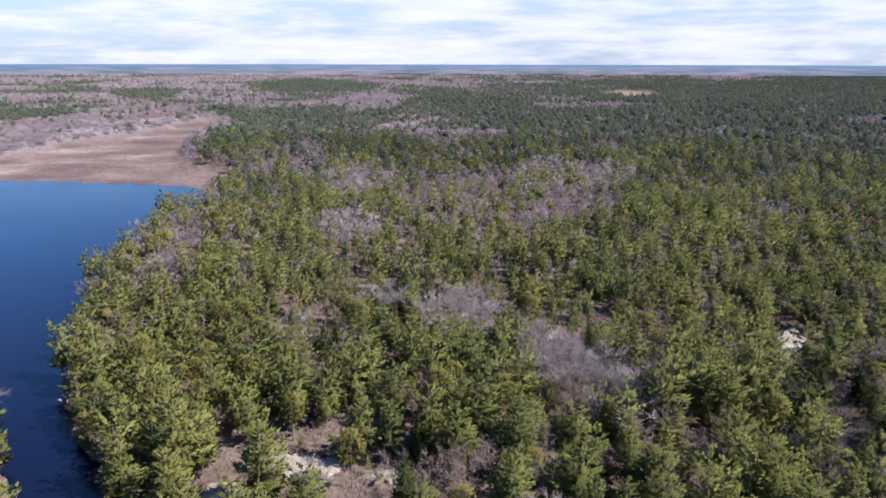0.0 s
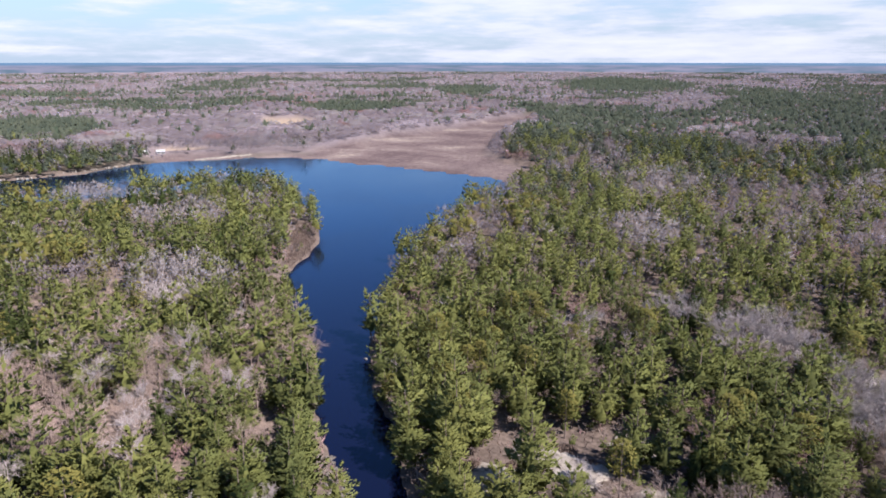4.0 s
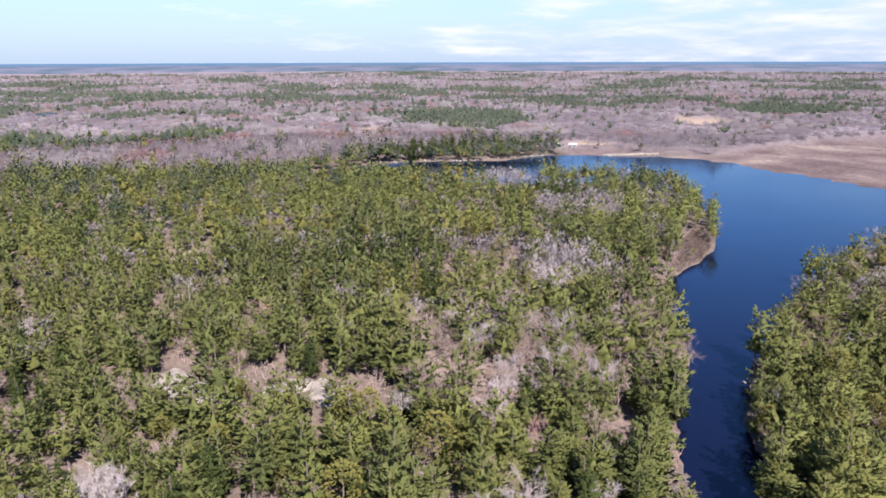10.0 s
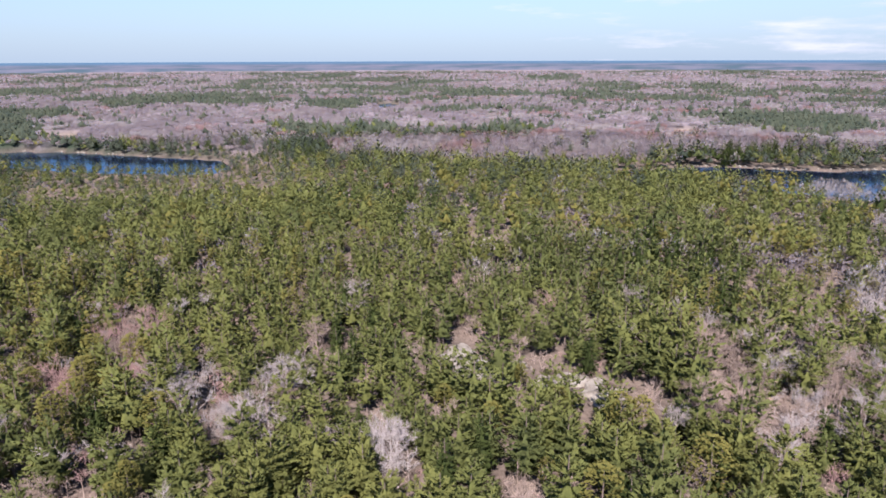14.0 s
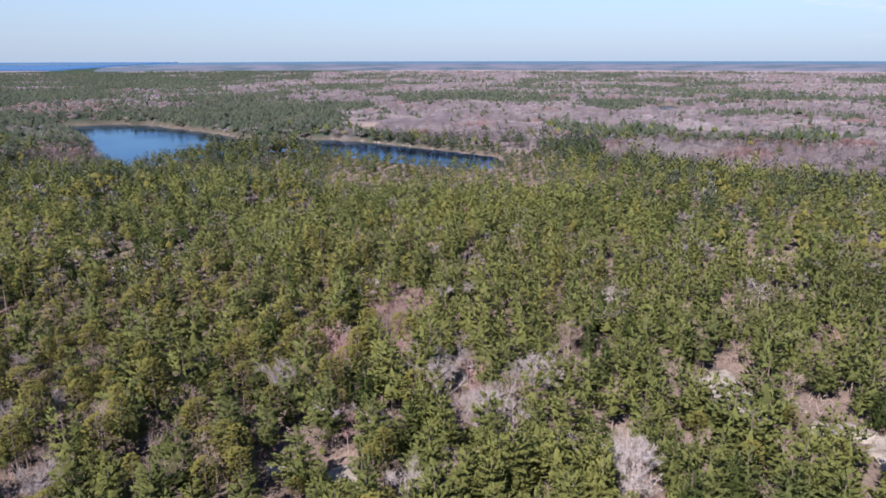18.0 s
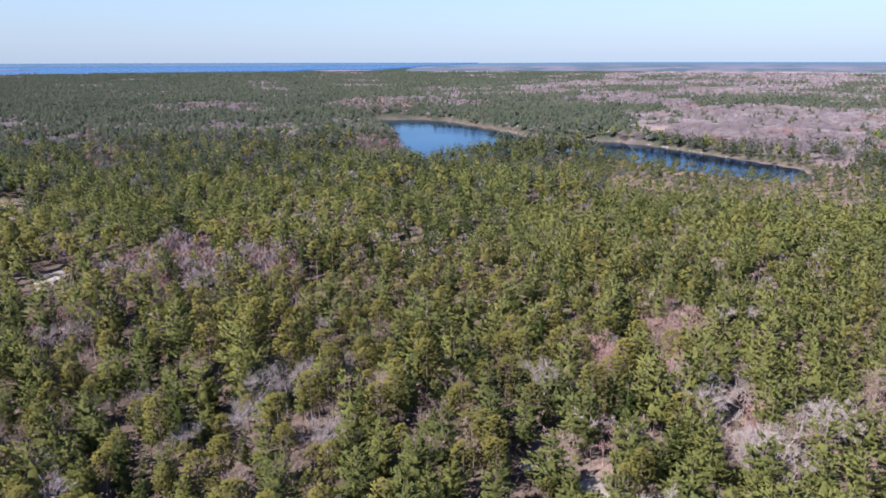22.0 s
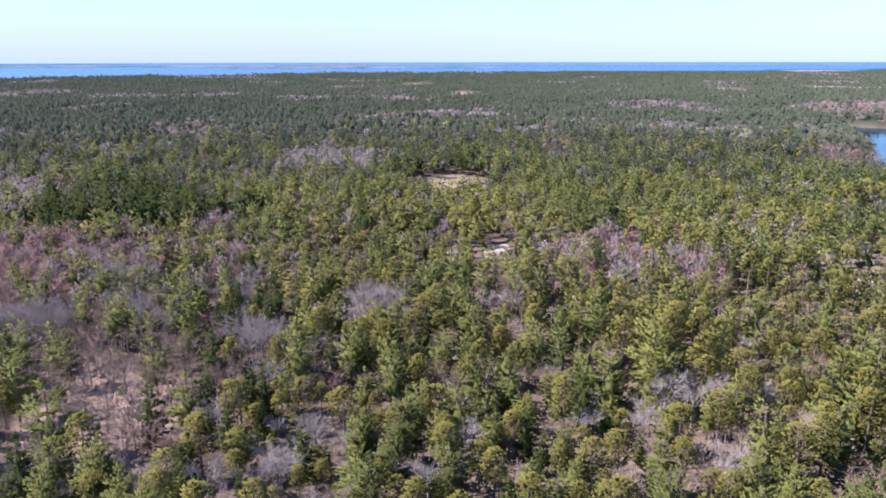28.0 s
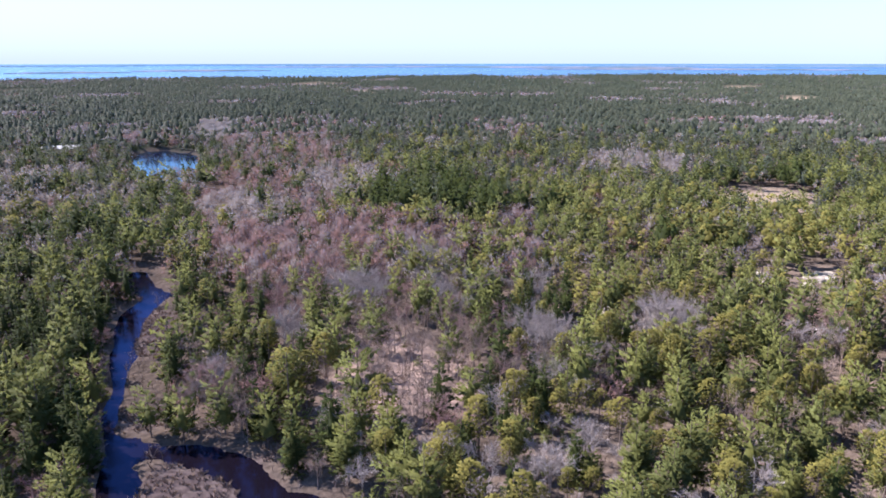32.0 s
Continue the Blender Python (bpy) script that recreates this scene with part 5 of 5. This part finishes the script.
def build_boulders():
    g = np.random.default_rng(51)
    spots = []
    for _ in range(115):
        q = g.uniform(0, 1)
        s = g.uniform(-3.2, 1.4)
        spots.append((-76 + 11 * q + 0.74 * s, 107 - 11 * q + 0.68 * s, g.uniform(0.45, 1.15), "tan angular boulder in the rubble on the bank", "boulders on the bank"))
    shore_line = [(-490, 236), (-489, 262), (-487, 285), (-470, 309), (-462, 321), (-455, 352), (-453, 380), (-452, 397)]
    for (ax, ay), (bx, by) in zip(shore_line, shore_line[1:]):
        for _ in range(9):
            q = g.uniform(0, 1)
            spots.append((ax + (bx - ax) * q - abs(g.normal(0, 1.2)) + 1, ay + (by - ay) * q, g.uniform(1.0, 2.4), "pale boulder at the edge of the lake", "boulders along the lake shore"))
    for _ in range(50):
        q = g.uniform(0, 1)
        spots.append((-426 + 24 * q + g.normal(0, 1.2), 441 + 37 * q + g.normal(0, 1.2), g.uniform(1.4, 2.8), "pale rock in a low bar at the lake shore", "rocks of the shore bar"))
    west = [(-771, -568), (-740, -505), (-706, -442), (-659, -371), (-669, -325), (-671, -287), (-663, -246), (-647, -217), (-610, -151)]
    for (ax, ay), (bx, by) in zip(west, west[1:]):
        for _ in range(8):
            q = g.uniform(0, 1)
            spots.append((ax + (bx - ax) * q - abs(g.normal(0, 1.2)), ay + (by - ay) * q, g.uniform(1.2, 2.8), "pale boulder on the far lake shore", "boulders along the far shore"))
    for _ in range(7):
        spots.append((-92 + g.normal(0, 1.2), 156 + g.normal(0, 1.6), g.uniform(0.8, 1.9), "pale boulder under the pines at the water", "boulders at the water"))
    for x, y, size, label, group in spots:
        z = float(land_height(np.array([x]), np.array([y]))[0])
        boulder(x, y, max(z, -0.1) + size * 0.12, size, g, label, group)


build_boulders()


def build_sedge():
    """Tussocks of dry sedge on the marshy banks near the hover point."""
    g = np.random.default_rng(77)
    k = np.arange(-290, 292, 1.5)
    x, y = [q.ravel() for q in np.meshgrid(k, k)]
    x, y = x + g.uniform(-0.7, 0.7, x.size), y + g.uniform(-0.7, 0.7, x.size)
    r = np.hypot(x, y)
    keep = (r > 84) & (r < 290)
    x, y = x[keep], y[keep]
    keep = (outline_marsh(x, y) > 0.3) & (g.uniform(0, 1, x.size) < 0.85)
    x, y = x[keep], y[keep]
    d = shore(x, y)
    keep = d > -0.4
    x, y, d = x[keep], y[keep], d[keep]
    shapes = []
    for v in range(4):
        n = 14
        a, out = g.uniform(0, 6.28, n), g.uniform(0.2, 1.0, n)
        base = np.column_stack([np.cos(a) * 0.3, np.sin(a) * 0.3, np.full(n, -0.1)])
        tip = np.column_stack([np.cos(a) * out, np.sin(a) * out, g.uniform(0.25, 0.8, n)])
        shapes.append(slivers(base, tip, np.full(n, 0.32), g))
    woods("sedge_tussocks", "dry tan and brown sedge tussocks on the banks", M_SEDGE, shapes,
          [x, y, land_height(x, y, d), g.uniform(0.6, 1.3, x.size), g.uniform(0, 6.28, x.size), np.clip(rough_noise(x, y, 7, 19) * 1.6 - 0.3 + g.normal(0, 0.12, x.size), 0, 0.99)])


build_sedge()


def log_pile(x, y):
    """Grey fallen trunks, heaped on one another in the wet hollow."""
    g = np.random.default_rng(88)
    pile = tagged(new("log_pile"), "heap of grey weathered fallen trunks in a wet hollow", "logs")
    pile.matrix_world = pose(x, y, float(land_height(np.array([x]), np.array([y]))[0]))
    for k in range(26):
        length = g.uniform(6, 13)
        v, f = trunk_shape(length, g.uniform(0.22, 0.42), 0.12, 6, g.normal(0, 0.5), 4)
        log = part("log", mesh_from("log", v, f, M_GREY, True), pile)
        log.matrix_basis = pose(g.normal(0, 9), g.normal(0, 6), 0.3 + 0.9 * g.uniform(0, 1), 88 + g.normal(0, 7), g.normal(0, 5), 60 + g.normal(0, 40))
    return pile


log_pile(173, -388)


# ---- buildings ----
def plaster(name, colour):
    m, add, join, out = material(name)
    co = add("TexCoord")
    grime = add("TexNoise", in_Scale=1.4, in_Detail=4.0)
    join(co.outputs["Object"], grime.inputs["Vector"])
    c = ramp(add("ValToRGB"), (0.3, tuple(0.8 * v for v in colour)), (0.7, colour))
    join(grime.outputs["Fac"], c.inputs[0])
    body = add("BsdfPrincipled", in_Roughness=0.7)
    join(c.outputs[0], body.inputs["Base Color"])
    join(body.outputs[0], out.inputs[0])
    return m


M_SIDING, M_ROOF, M_PANE = plaster("pale_siding", (0.34, 0.32, 0.30)), plaster("pale_roofing", (0.36, 0.35, 0.34)), plaster("dark_pane", (0.03, 0.035, 0.04))


def box_mesh(name, x0, y0, z0, x1, y1, z1, mat):
    v = [(x, y, z) for z in (z0, z1) for x, y in ((x0, y0), (x1, y0), (x1, y1), (x0, y1))]
    return mesh_from(name, v, [(0, 3, 2, 1), (4, 5, 6, 7), (0, 1, 5, 4), (1, 2, 6, 5), (2, 3, 7, 6), (3, 0, 4, 7)], mat)


def house(x, y, turn, long, deep, eaves, ridge, label):
    """A gabled house: walls, a roof with overhang, a door and windows."""
    z = float(land_height(np.array([float(x)]), np.array([float(y)]))[0])
    home = tagged(new("house"), label, "house")
    home.matrix_world = pose(x, y, z - 0.2, 0, 0, turn)
    a, b = long / 2, deep / 2
    v = [(-a, -b, 0), (a, -b, 0), (a, b, 0), (-a, b, 0), (-a, -b, eaves), (a, -b, eaves), (a, b, eaves), (-a, b, eaves), (-a, 0, ridge - 0.1), (a, 0, ridge - 0.1)]
    me = bpy.data.meshes.new("wall")
    me.from_pydata(v, [], [(0, 1, 5, 4), (2, 3, 7, 6), (1, 2, 6, 9, 5), (3, 0, 4, 8, 7)])
    me.materials.append(M_SIDING)
    part("wall", me, home)
    o, t = 0.5, 0.2
    slope = (ridge - eaves) / b
    low = eaves - o * slope
    prof = [(-b - o, low), (0, ridge), (b + o, low), (b + o, low + t), (0, ridge + t), (-b - o, low + t)]
    rv = [(sx * (a + o), py, pz) for sx in (-1, 1) for py, pz in prof]
    rme = bpy.data.meshes.new("roof")
    rme.from_pydata(rv, [], [(0, 1, 7, 6), (1, 2, 8, 7), (2, 3, 9, 8), (3, 4, 10, 9), (4, 5, 11, 10), (5, 0, 6, 11), (0, 5, 4, 1), (1, 4, 3, 2), (6, 7, 10, 11), (7, 8, 9, 10)])
    rme.materials.append(M_ROOF)
    part("roof", rme, home, "pale metal roof")
    for sy in (-1, 1):
        n = max(2, int(long // 3.5))
        for k in range(n):
            wx = -a + long * (k + 0.5) / n
            if sy < 0 and k == n // 2:
                part("door", box_mesh("door", wx - 0.5, sy * b - 0.05, 0.2, wx + 0.5, sy * b + 0.05, 2.3, M_PANE), home)
            else:
                part("window", box_mesh("window", wx - 0.6, sy * b - 0.05, 1.1, wx + 0.6, sy * b + 0.05, 2.2, M_PANE), home)
    return home


house(397, -577, 32, 17, 9, 3.0, 5.6, "low house with a pale roof among the pines")
house(415, -572, 30, 12, 8, 2.8, 5.0, "small outbuilding with a pale roof beside the house")
house(-471, 448, 44, 6.5, 4.5, 2.4, 3.8, "small pale cabin on the marshy lake shore")
house(-484, 443, 50, 4.0, 3.0, 1.6, 2.6, "small pale shed by the cabin")
